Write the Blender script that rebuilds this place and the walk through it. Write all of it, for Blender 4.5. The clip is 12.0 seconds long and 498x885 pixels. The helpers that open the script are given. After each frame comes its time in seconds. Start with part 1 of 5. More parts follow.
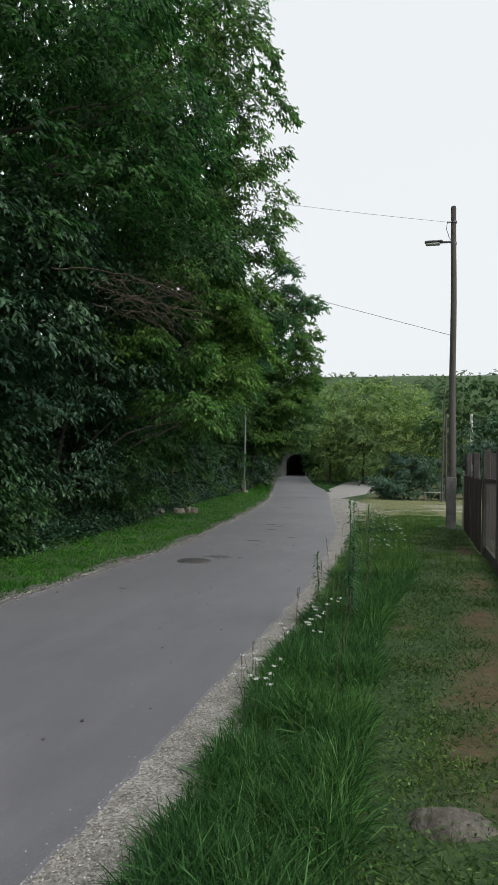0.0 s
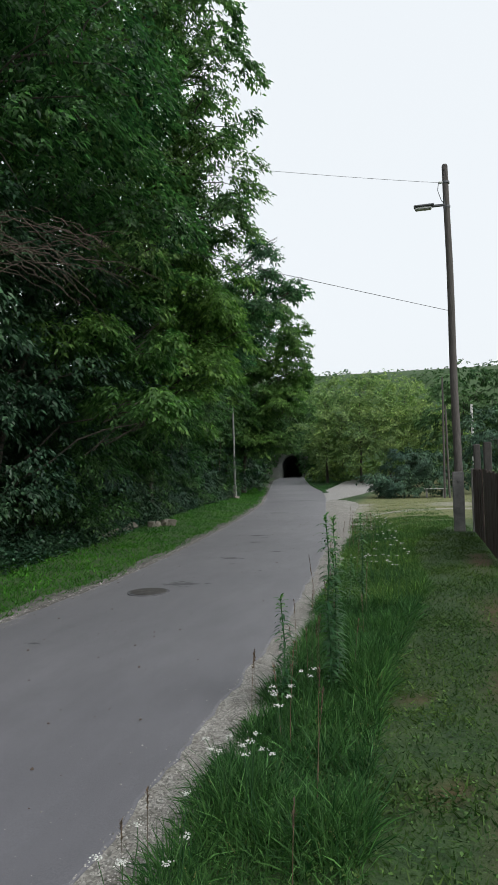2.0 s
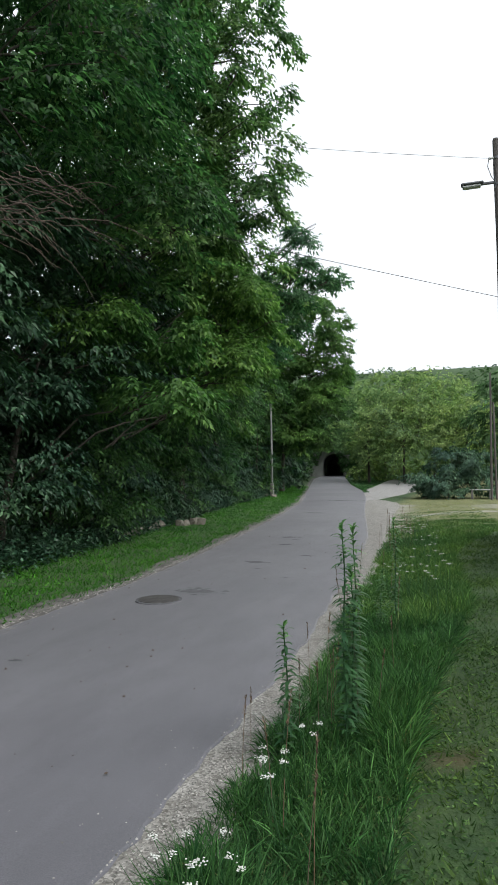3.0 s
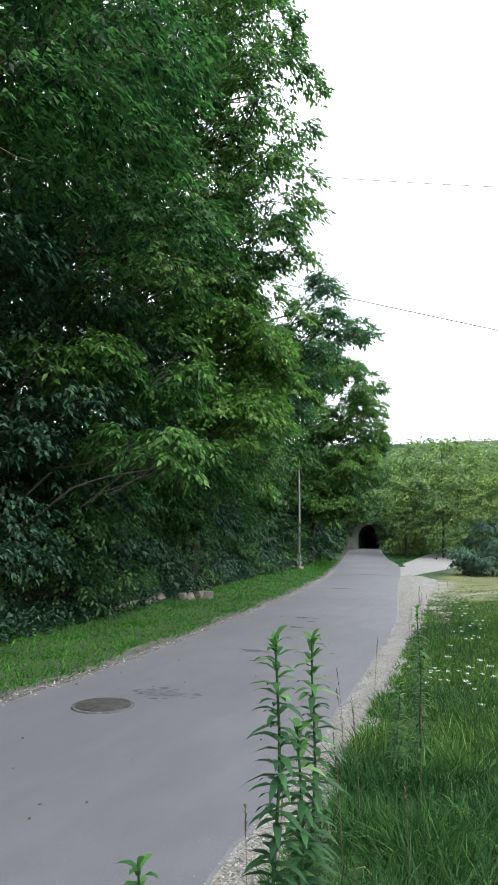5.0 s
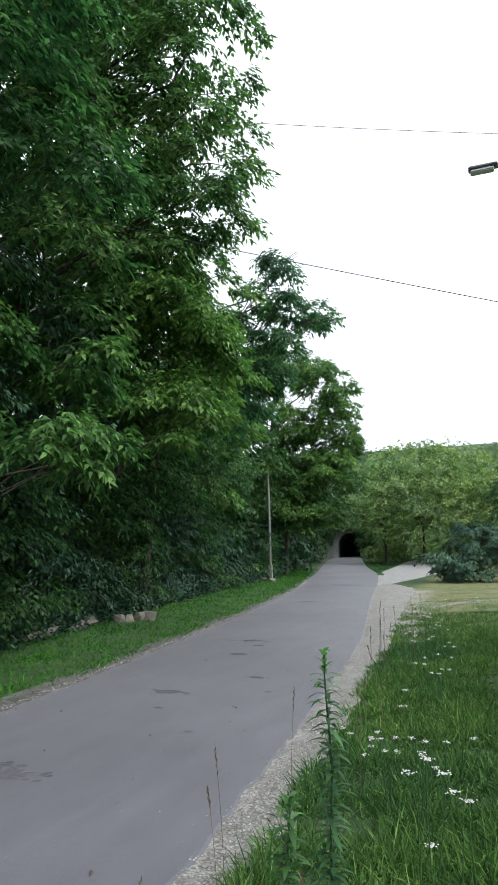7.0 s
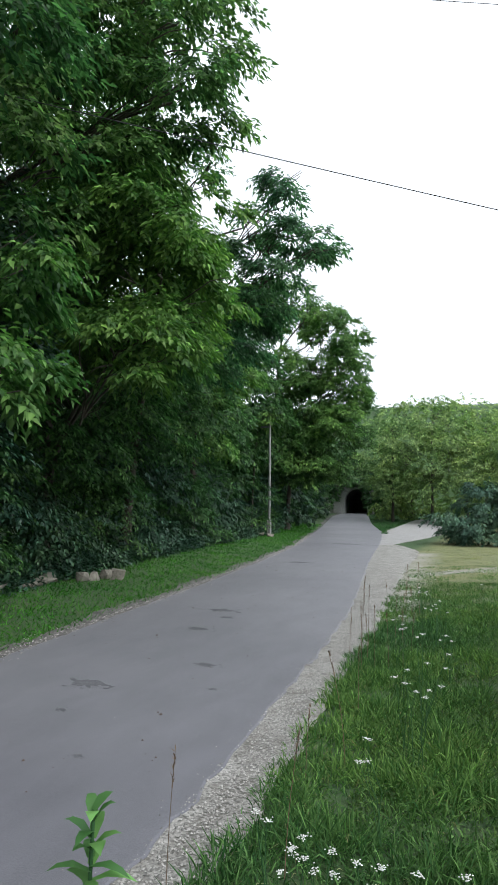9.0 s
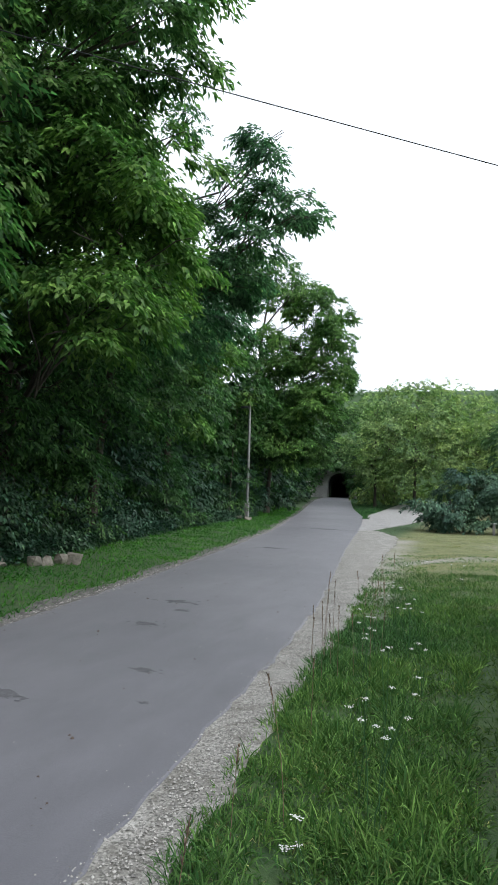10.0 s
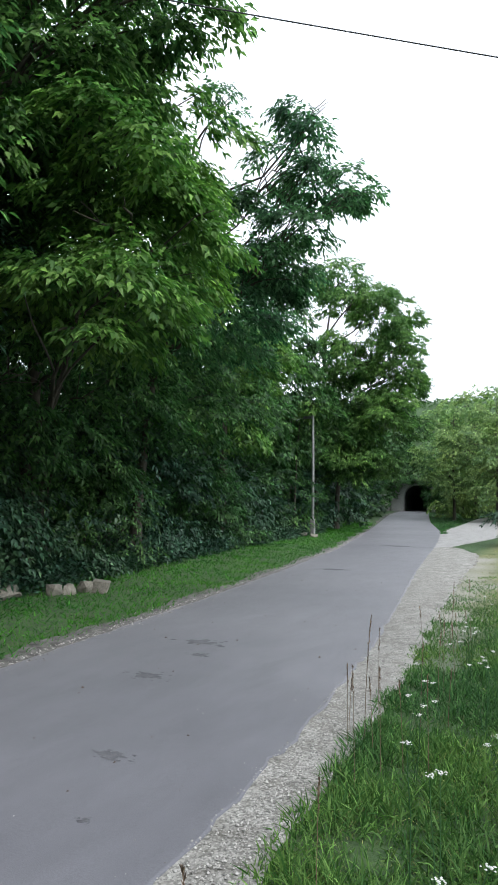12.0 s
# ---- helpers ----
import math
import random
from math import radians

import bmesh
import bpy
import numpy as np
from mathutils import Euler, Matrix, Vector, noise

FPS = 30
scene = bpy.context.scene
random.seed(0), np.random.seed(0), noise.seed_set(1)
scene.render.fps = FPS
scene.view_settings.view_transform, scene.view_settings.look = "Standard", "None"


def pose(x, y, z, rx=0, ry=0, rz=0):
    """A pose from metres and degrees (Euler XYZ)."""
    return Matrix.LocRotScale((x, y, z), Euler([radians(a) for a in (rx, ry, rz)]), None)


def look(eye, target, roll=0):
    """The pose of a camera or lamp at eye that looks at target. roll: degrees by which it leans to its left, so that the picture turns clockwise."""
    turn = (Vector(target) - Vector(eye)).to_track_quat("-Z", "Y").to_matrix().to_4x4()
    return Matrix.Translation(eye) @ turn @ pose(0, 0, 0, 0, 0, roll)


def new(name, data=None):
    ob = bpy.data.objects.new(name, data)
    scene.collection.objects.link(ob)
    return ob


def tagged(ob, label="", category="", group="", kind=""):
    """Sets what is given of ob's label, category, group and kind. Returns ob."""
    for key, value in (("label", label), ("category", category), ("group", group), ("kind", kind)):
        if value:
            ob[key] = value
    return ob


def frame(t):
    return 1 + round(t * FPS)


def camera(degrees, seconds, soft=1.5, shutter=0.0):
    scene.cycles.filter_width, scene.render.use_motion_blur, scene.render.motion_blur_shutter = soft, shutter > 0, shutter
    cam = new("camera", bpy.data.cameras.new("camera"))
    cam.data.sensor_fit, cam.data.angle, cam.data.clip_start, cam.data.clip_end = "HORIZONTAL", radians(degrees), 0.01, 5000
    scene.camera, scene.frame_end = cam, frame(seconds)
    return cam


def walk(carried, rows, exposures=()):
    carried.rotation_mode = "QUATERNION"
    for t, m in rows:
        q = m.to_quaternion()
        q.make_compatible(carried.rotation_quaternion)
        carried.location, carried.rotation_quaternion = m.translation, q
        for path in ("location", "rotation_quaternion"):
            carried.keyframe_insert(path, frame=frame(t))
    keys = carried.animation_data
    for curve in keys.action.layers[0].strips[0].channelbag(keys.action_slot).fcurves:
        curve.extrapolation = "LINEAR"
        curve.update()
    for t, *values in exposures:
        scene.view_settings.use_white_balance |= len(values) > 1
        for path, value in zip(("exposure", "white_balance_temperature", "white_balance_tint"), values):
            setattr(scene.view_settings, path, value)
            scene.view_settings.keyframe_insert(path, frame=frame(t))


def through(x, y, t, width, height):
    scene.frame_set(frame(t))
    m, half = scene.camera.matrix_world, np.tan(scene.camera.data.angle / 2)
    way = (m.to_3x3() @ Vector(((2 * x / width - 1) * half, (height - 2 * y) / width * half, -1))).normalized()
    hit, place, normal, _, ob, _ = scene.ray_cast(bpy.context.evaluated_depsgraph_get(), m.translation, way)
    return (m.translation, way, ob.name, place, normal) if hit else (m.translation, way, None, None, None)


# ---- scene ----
cam = camera(41.1, 12.0, soft=1.2)
PATH = [
    (0, (0.747, -1.778, 1.634), (0.238, 0.155, 1.705), 1.4),
    (0.5, (0.711, -1.279, 1.636), (0.248, 0.666, 1.64), -0.6),
    (1, (0.729, -0.793, 1.629), (0.163, 1.12, 1.767), -1.5),
    (1.5, (0.708, -0.17, 1.635), (0.167, 1.75, 1.784), -0.3),
    (2, (0.693, 0.452, 1.64), (0.189, 2.386, 1.722), -1.4),
    (2.5, (0.712, 0.96, 1.631), (0.107, 2.865, 1.705), 1.0),
    (3, (0.707, 1.394, 1.622), (0.08, 3.292, 1.7), -0.7),
    (3.2, (0.701, 1.585, 1.618), (0.043, 3.466, 1.79), -0.8),
    (4.8, (0.655, 3.18, 1.59), (-0.131, 5.009, 1.784), 0.0),
    (5, (0.605, 3.41, 1.555), (-0.121, 5.252, 1.841), 0.7),
    (5.5, (0.672, 3.8, 1.568), (-0.043, 5.647, 1.847), -0.72),
    (6, (0.705, 4.3, 1.575), (-0.048, 6.14, 1.776), 0.15),
    (6.5, (0.64, 4.96, 1.52), (0.032, 6.853, 1.731), -1.8),
    (6.7, (0.65, 5.201, 1.503), (0.005, 7.065, 1.835), -1.8),
    (8.5, (0.624, 6.852, 1.587), (-0.131, 8.69, 1.811), 0.6),
    (8.6, (0.619, 6.939, 1.588), (-0.093, 8.781, 1.904), 2.1),
    (9, (0.594, 7.288, 1.59), (-0.122, 9.146, 1.77), 0.9),
    (9.5, (0.573, 7.753, 1.603), (-0.226, 9.579, 1.769), 1.2),
    (10, (0.563, 8.22, 1.602), (-0.113, 10.098, 1.73), 2.0),
    (10.5, (0.583, 8.682, 1.597), (-0.183, 10.517, 1.807), 2.0),
    (11, (0.553, 9.065, 1.583), (-0.188, 10.912, 1.781), 1.5),
    (11.5, (0.503, 9.454, 1.599), (-0.301, 11.275, 1.798), -0.6),
    (12, (0.469, 9.889, 1.596), (-0.414, 11.676, 1.766), 0.8),
]
EXPOSURE = [(t, stops, kelvin, tint) for t, stops, kelvin, tint in ((0, -0.02, 6380, 7.5), (1.0, -0.02, 6324, 7.5), (1.5, 0.12, 6291, 7.5), (2.0, 0.02, 6268, 7.5), (2.5, 0.30, 6245, 7.5), (3.2, 0.34, 6192, 8.0), (4.8, 0.92, 6079, 8.0), (5.5, 0.58, 6050, 8.0), (6.0, 0.76, 6050, 8.0), (6.5, 0.58, 6030, 8.0), (9.5, 0.56, 5990, 8.0), (10.5, 0.44, 5970, 8.0), (11.0, 0.60, 5950, 8.0), (11.5, 0.40, 5950, 8.0), (12, 0.78, 5950, 8.0))]
walk(cam, [(t, look(eye, target, roll)) for t, eye, target, roll in PATH], EXPOSURE)


# ---- sky and sun: bright evening under thin cloud ----
SUN_ELEVATION, SUN_AZIMUTH = radians(46), radians(112)  # azimuth clockwise from +y
world = bpy.data.worlds.new("sky")
scene.world = world
world.use_nodes = True
wn, wl = world.node_tree.nodes, world.node_tree.links
sky = wn.new("ShaderNodeTexSky")
sky.sky_type, sky.sun_disc = "NISHITA", False
sky.sun_elevation, sky.sun_rotation = SUN_ELEVATION, SUN_AZIMUTH
sky.air_density, sky.dust_density, sky.ozone_density = 1.0, 6.0, 1.0
veil = wn.new("ShaderNodeHueSaturation")
veil.inputs["Saturation"].default_value = 0.2
wl.new(sky.outputs["Color"], veil.inputs["Color"])
cloud = wn.new("ShaderNodeMix")
cloud.data_type = "RGBA"
cloud.inputs[0].default_value = 0.85
cloud.inputs[7].default_value = (6.5, 6.6, 6.75, 1)  # an even sheet of bright cloud
wl.new(veil.outputs["Color"], cloud.inputs[6])
wl.new(cloud.outputs[2], wn["Background"].inputs["Color"])
wn["Background"].inputs["Strength"].default_value = 0.15
sun = new("sun", bpy.data.lights.new("sun", "SUN"))
sun.data.energy, sun.data.angle, sun.data.color = 1.45, radians(30), (1.0, 0.96, 0.9)
toward = Vector((math.sin(SUN_AZIMUTH) * math.cos(SUN_ELEVATION), math.cos(SUN_AZIMUTH) * math.cos(SUN_ELEVATION), math.sin(SUN_ELEVATION)))
sun.matrix_world = look(toward * 50, (0, 0, 0))


# ---- materials ----
def material(name, rough=0.8, metal=0.0):
    m = bpy.data.materials.new(name)
    m.use_nodes = True
    b = m.node_tree.nodes["Principled BSDF"]
    b.inputs["Roughness"].default_value, b.inputs["Metallic"].default_value = rough, metal
    return m, m.node_tree.nodes, m.node_tree.links, b


def noise_tex(n, l, scale, detail=4.0, rough=0.6, coord="Object", stretch=None):
    c = n.new("ShaderNodeTexCoord")
    t = n.new("ShaderNodeTexNoise")
    t.inputs["Scale"].default_value, t.inputs["Detail"].default_value, t.inputs["Roughness"].default_value = scale, detail, rough
    if stretch:
        mp = n.new("ShaderNodeMapping")
        mp.inputs["Scale"].default_value = stretch
        l.new(c.outputs[coord], mp.inputs["Vector"])
        l.new(mp.outputs["Vector"], t.inputs["Vector"])
    else:
        l.new(c.outputs[coord], t.inputs["Vector"])
    return t.outputs["Fac"]


def ramp(n, l, fac, stops):
    r = n.new("ShaderNodeValToRGB")
    while len(r.color_ramp.elements) < len(stops):
        r.color_ramp.elements.new(0.5)
    for e, (p, c) in zip(r.color_ramp.elements, stops):
        e.position, e.color = p, (*c, 1)
    l.new(fac, r.inputs["Fac"])
    return r.outputs["Color"]


def mix(n, l, a, b, fac, mode="MIX"):
    x = n.new("ShaderNodeMix")
    x.data_type, x.blend_type = "RGBA", mode
    for key, v in (("Factor", fac), ("A", a), ("B", b)):
        k = x.inputs[{"Factor": 0, "A": 6, "B": 7}[key]]
        if isinstance(v, (int, float)):
            k.default_value = v
        elif isinstance(v, tuple):
            k.default_value = (*v, 1)
        else:
            l.new(v, k)
    return x.outputs[2]


def bump(n, l, b, height, strength, distance):
    k = n.new("ShaderNodeBump")
    k.inputs["Strength"].default_value, k.inputs["Distance"].default_value = strength, distance
    l.new(height, k.inputs["Height"])
    l.new(k.outputs["Normal"], b.inputs["Normal"])


def rough_surface(name, dark, light, scale, fine, rough=0.85, relief=0.01, metal=0.0, stretch=None):
    """A surface with stains at one scale and grain at another."""
    m, n, l, b = material(name, rough, metal)
    big = noise_tex(n, l, scale, 5, 0.65, stretch=stretch)
    small = noise_tex(n, l, fine, 3, 0.7, stretch=stretch)
    c = ramp(n, l, big, [(0.3, dark), (0.7, light)])
    g = ramp(n, l, small, [(0.3, (0.62, 0.62, 0.62)), (0.7, (1.25, 1.25, 1.25))])
    l.new(mix(n, l, c, g, 1.0, "MULTIPLY"), b.inputs["Base Color"])
    bump(n, l, b, small, 0.6, relief)
    return m


def leaf_material(name, dark, light, shine=0.45, through=0.35, gloss=0.26):
    """Leaves: each one a little different, light shines partly through."""
    m, n, l, b = material(name, shine)
    geo, info = n.new("ShaderNodeNewGeometry"), n.new("ShaderNodeObjectInfo")
    # the top quarter of the ramp paints highlights onto random leaves
    each = ramp(n, l, geo.outputs["Random Per Island"], [(0.0, dark), (0.75, light), (0.9, tuple(v * 1.35 for v in light)), (1.0, tuple(min(1, v * 2.1) for v in light))])
    patch = noise_tex(n, l, 0.55, 2, 0.5, "Object")
    tone = ramp(n, l, patch, [(0.3, (0.65, 0.75, 0.8)), (0.7, (1.3, 1.2, 0.95))])
    c = mix(n, l, each, tone, 1.0, "MULTIPLY")
    own = ramp(n, l, info.outputs["Random"], [(0.0, (0.85, 0.92, 0.95)), (1.0, (1.15, 1.08, 0.95))])
    c = mix(n, l, c, own, 1.0, "MULTIPLY")
    l.new(c, b.inputs["Base Color"])
    b.inputs["Specular IOR Level"].default_value = gloss
    thin = n.new("ShaderNodeBsdfTranslucent")
    l.new(mix(n, l, c, (0.85, 1.18, 0.78), 1.0, "MULTIPLY"), thin.inputs["Color"])
    both = n.new("ShaderNodeMixShader")
    both.inputs["Fac"].default_value = through
    l.new(b.outputs["BSDF"], both.inputs[1])
    l.new(thin.outputs["BSDF"], both.inputs[2])
    l.new(both.outputs["Shader"], n["Material Output"].inputs["Surface"])
    return m


M_LEAF = leaf_material("leaf_green", (0.015, 0.043, 0.02), (0.085, 0.162, 0.064), 0.42, 0.5)
# lighter copy of leaf_green: the main crown's daylight is put into its colour
M_LEAF_CANOPY_LIT = leaf_material("leaf_canopy_lit", (0.034, 0.08, 0.038), (0.13, 0.215, 0.09), 0.42, 0.55)
M_LEAF_AIRY = leaf_material("leaf_airy", (0.03, 0.075, 0.045), (0.11, 0.205, 0.11), 0.42, 0.55)
M_LEAF_BRIGHT = leaf_material("leaf_yellow_green", (0.05, 0.12, 0.034), (0.148, 0.25, 0.07), 0.45, 0.42)
# blue-green leaves, darkened so the colour carries the shade under the crowns
M_LEAF_BLUE_SHADED = leaf_material("leaf_blue_green_shaded", (0.009, 0.03, 0.019), (0.046, 0.096, 0.06), 0.36, 0.14)
M_LEAF_GROVE = leaf_material("leaf_grove", (0.1, 0.16, 0.066), (0.29, 0.37, 0.165), 0.6, 0.42)
M_LEAF_FAR = leaf_material("leaf_far_wood", (0.05, 0.10, 0.045), (0.10, 0.165, 0.075), 0.7)
# distance haze is mixed into this pale leaf colour
M_LEAF_HAZE = leaf_material("leaf_hazed", (0.10, 0.17, 0.11), (0.17, 0.25, 0.15), 0.8)
M_WEED = leaf_material("weed_leaf", (0.03, 0.088, 0.04), (0.066, 0.148, 0.06), 0.5, 0.3)
M_WEED_TIP = leaf_material("weed_tip_leaf", (0.06, 0.15, 0.05), (0.105, 0.22, 0.068), 0.5, 0.3)
M_GRASS = leaf_material("grass_blade", (0.016, 0.06, 0.022), (0.066, 0.152, 0.054), 0.45, 0.3, gloss=0.1)
M_GRASS_LEFT = leaf_material("lush_grass_blade", (0.022, 0.09, 0.014), (0.064, 0.19, 0.03), 0.5, 0.28, gloss=0.1)
M_MEADOW = leaf_material("meadow_blade", (0.036, 0.1, 0.03), (0.112, 0.198, 0.062), 0.55, 0.28, gloss=0.1)
M_BUSH = leaf_material("bush_leaf", (0.03, 0.07, 0.048), (0.085, 0.15, 0.105), 0.5, 0.2)
M_GRASS_SHORT = leaf_material("short_grass_blade", (0.03, 0.072, 0.022), (0.09, 0.145, 0.046), 0.55, 0.25, gloss=0.1)
M_GRASS_DRY = leaf_material("dry_grass_blade", (0.11, 0.14, 0.05), (0.24, 0.24, 0.11), 0.7, 0.2)
M_SEED = leaf_material("seed_head", (0.10, 0.07, 0.06), (0.2, 0.14, 0.11), 0.8, 0.1)
M_BARK = rough_surface("bark", (0.035, 0.03, 0.024), (0.10, 0.085, 0.065), 3, 30, 0.95, 0.02, stretch=(1, 1, 0.25))
M_TWIG = rough_surface("dead_twig", (0.06, 0.045, 0.034), (0.14, 0.1, 0.078), 4, 40, 0.95, 0.005)
M_POLE = rough_surface("weathered_pole_wood", (0.07, 0.062, 0.058), (0.16, 0.14, 0.13), 2, 40, 0.9, 0.01, stretch=(3, 3, 0.15))
M_BOARD = rough_surface("brown_board", (0.035, 0.022, 0.02), (0.075, 0.045, 0.04), 2, 50, 0.75, 0.006, stretch=(3, 3, 0.2))
M_FENCE_POST = rough_surface("grey_fence_post", (0.035, 0.032, 0.03), (0.11, 0.1, 0.093), 3, 50, 0.9, 0.01, stretch=(2, 2, 0.4))
M_MESH = rough_surface("rusty_wire", (0.05, 0.045, 0.04), (0.11, 0.095, 0.08), 5, 60, 0.7, 0.001, 0.3)
M_CONCRETE = rough_surface("weathered_concrete", (0.14, 0.135, 0.13), (0.30, 0.29, 0.28), 3, 60, 0.9, 0.008)
M_POST = rough_surface("galvanised_post", (0.17, 0.17, 0.165), (0.3, 0.3, 0.29), 6, 60, 0.6, 0.002, 0.3)
M_METAL = rough_surface("dull_metal", (0.09, 0.09, 0.10), (0.2, 0.2, 0.21), 5, 70, 0.55, 0.002, 0.6)
M_IRON = rough_surface("cast_iron", (0.05, 0.047, 0.046), (0.1, 0.095, 0.09), 8, 80, 0.7, 0.004, 0.3)
M_CABLE = rough_surface("black_cable", (0.02, 0.02, 0.022), (0.035, 0.035, 0.038), 3, 30, 0.7, 0.001)
M_GLASS = rough_surface("lamp_cover", (0.45, 0.45, 0.44), (0.6, 0.6, 0.58), 8, 60, 0.35, 0.001)
M_STONE = rough_surface("field_stone", (0.11, 0.10, 0.08), (0.27, 0.245, 0.2), 4, 40, 0.9, 0.015)
M_PLASTER = rough_surface("portal_stone", (0.3, 0.295, 0.295), (0.5, 0.49, 0.485), 0.8, 9, 0.9, 0.03)
M_VAULT = rough_surface("tunnel_vault", (0.03, 0.03, 0.032), (0.07, 0.07, 0.07), 1.2, 9, 0.95, 0.03)
M_ROOF = rough_surface("roof_tile", (0.36, 0.23, 0.19), (0.52, 0.36, 0.31), 1.5, 12, 0.85, 0.01)
M_WHITE = rough_surface("white_paint", (0.55, 0.55, 0.53), (0.78, 0.78, 0.76), 2, 30, 0.6, 0.003)
M_PETAL = rough_surface("white_petal", (0.5, 0.51, 0.47), (0.72, 0.73, 0.68), 20, 80, 0.7, 0.001)
def pebbly(name, dark, light):
    """Packed small stones, as cells of many tones with a raised middle."""
    m, n, l, b = material(name, 0.9)
    c = n.new("ShaderNodeTexCoord")
    v = n.new("ShaderNodeTexVoronoi")
    v.inputs["Scale"].default_value = 85
    l.new(c.outputs["Object"], v.inputs["Vector"])
    tone = n.new("ShaderNodeSeparateColor")
    l.new(v.outputs["Color"], tone.inputs["Color"])
    each = ramp(n, l, tone.outputs["Red"], [(0.0, dark), (1.0, light)])
    wide = ramp(n, l, noise_tex(n, l, 2.2, 5, 0.65), [(0.3, (0.7, 0.69, 0.66)), (0.7, (1.15, 1.14, 1.12))])
    stones = mix(n, l, each, wide, 1.0, "MULTIPLY")
    earth = ramp(n, l, noise_tex(n, l, 6.5, 6, 0.7), [(0.45, (0, 0, 0)), (0.68, (0.6, 0.6, 0.6))])
    l.new(mix(n, l, stones, (0.085, 0.075, 0.058), earth), b.inputs["Base Color"])
    bump(n, l, b, v.outputs["Distance"], -0.8, 0.008)
    return m


M_BED = pebbly("gravel_bed", (0.14, 0.135, 0.125), (0.43, 0.415, 0.39))
M_TRACK = rough_surface("pale_track", (0.27, 0.26, 0.25), (0.38, 0.365, 0.35), 2.2, 40, 0.95, 0.01)
M_MOLE = rough_surface("dry_grey_soil", (0.06, 0.055, 0.045), (0.16, 0.145, 0.12), 8, 50, 0.95, 0.02)
M_SILT = rough_surface("edge_silt", (0.035, 0.032, 0.028), (0.19, 0.18, 0.165), 7, 60, 0.95, 0.02)
M_PATCH = rough_surface("road_patch", (0.075, 0.074, 0.08), (0.15, 0.147, 0.157), 14, 90, 0.85, 0.006)


def gravel_variety():
    m, n, l, b = material("loose_stone", 0.9)
    geo = n.new("ShaderNodeNewGeometry")
    c = ramp(n, l, geo.outputs["Random Per Island"], [(0.0, (0.13, 0.125, 0.115)), (0.4, (0.28, 0.265, 0.245)), (1.0, (0.5, 0.475, 0.44))])
    g = ramp(n, l, noise_tex(n, l, 90, 3), [(0.3, (0.8, 0.8, 0.8)), (0.7, (1.1, 1.1, 1.1))])
    l.new(mix(n, l, c, g, 1.0, "MULTIPLY"), b.inputs["Base Color"])
    return m


M_PEBBLE = gravel_variety()


def asphalt():
    m, n, l, b = material("old_asphalt", 0.58)
    broad = ramp(n, l, noise_tex(n, l, 0.22, 4, 0.55), [(0.3, (0.116, 0.115, 0.13)), (0.7, (0.172, 0.168, 0.185))])
    mid = ramp(n, l, noise_tex(n, l, 2.2, 5, 0.65, stretch=(1.6, 0.5, 1)), [(0.25, (0.82, 0.82, 0.82)), (0.7, (1.08, 1.08, 1.08))])
    grain = noise_tex(n, l, 160, 2, 0.6)
    fine = ramp(n, l, grain, [(0.3, (0.78, 0.78, 0.78)), (0.7, (1.18, 1.18, 1.18))])
    c = mix(n, l, mix(n, l, broad, mid, 1.0, "MULTIPLY"), fine, 1.0, "MULTIPLY")
    l.new(c, b.inputs["Base Color"])
    b.inputs["Sheen Weight"].default_value, b.inputs["Sheen Roughness"].default_value = 0.12, 0.4  # warm sheen that pales the surface at grazing angles
    b.inputs["Sheen Tint"].default_value = (1.0, 0.94, 0.87, 1)
    bump(n, l, b, grain, 0.35, 0.004)
    return m


M_ASPHALT = asphalt()


def ground_material():
    """Turf over soil; the attributes dry and soil hold where it is mown and yellow or trodden bare."""
    m, n, l, b = material("turf", 0.95)
    turf = ramp(n, l, noise_tex(n, l, 6, 5, 0.7), [(0.3, (0.02, 0.05, 0.015)), (0.7, (0.058, 0.105, 0.03))])
    yellow = ramp(n, l, noise_tex(n, l, 1.3, 6, 0.7), [(0.3, (0.085, 0.115, 0.035)), (0.7, (0.23, 0.22, 0.10))])
    bare = ramp(n, l, noise_tex(n, l, 9, 5, 0.7), [(0.3, (0.05, 0.034, 0.014)), (0.7, (0.115, 0.078, 0.034))])
    a, s = n.new("ShaderNodeAttribute"), n.new("ShaderNodeAttribute")
    a.attribute_name, s.attribute_name = "dry", "soil"
    c = mix(n, l, turf, yellow, a.outputs["Fac"])
    c = mix(n, l, c, bare, s.outputs["Fac"])
    g = n.new("ShaderNodeAttribute")
    g.attribute_name = "pale"
    grit = ramp(n, l, noise_tex(n, l, 14, 6, 0.75), [(0.3, (0.2, 0.185, 0.155)), (0.7, (0.4, 0.38, 0.335))])
    c = mix(n, l, c, grit, g.outputs["Fac"])
    l.new(c, b.inputs["Base Color"])
    bump(n, l, b, noise_tex(n, l, 25, 4, 0.7), 0.7, 0.03)
    return m


M_GROUND = ground_material()


# ---- building helpers ----
def mesh_of(name, verts, faces, mat, smooth=False):
    me = bpy.data.meshes.new(name)
    me.from_pydata(verts, [], faces)
    me.materials.append(mat)
    if smooth:
        me.shade_smooth()
    return me


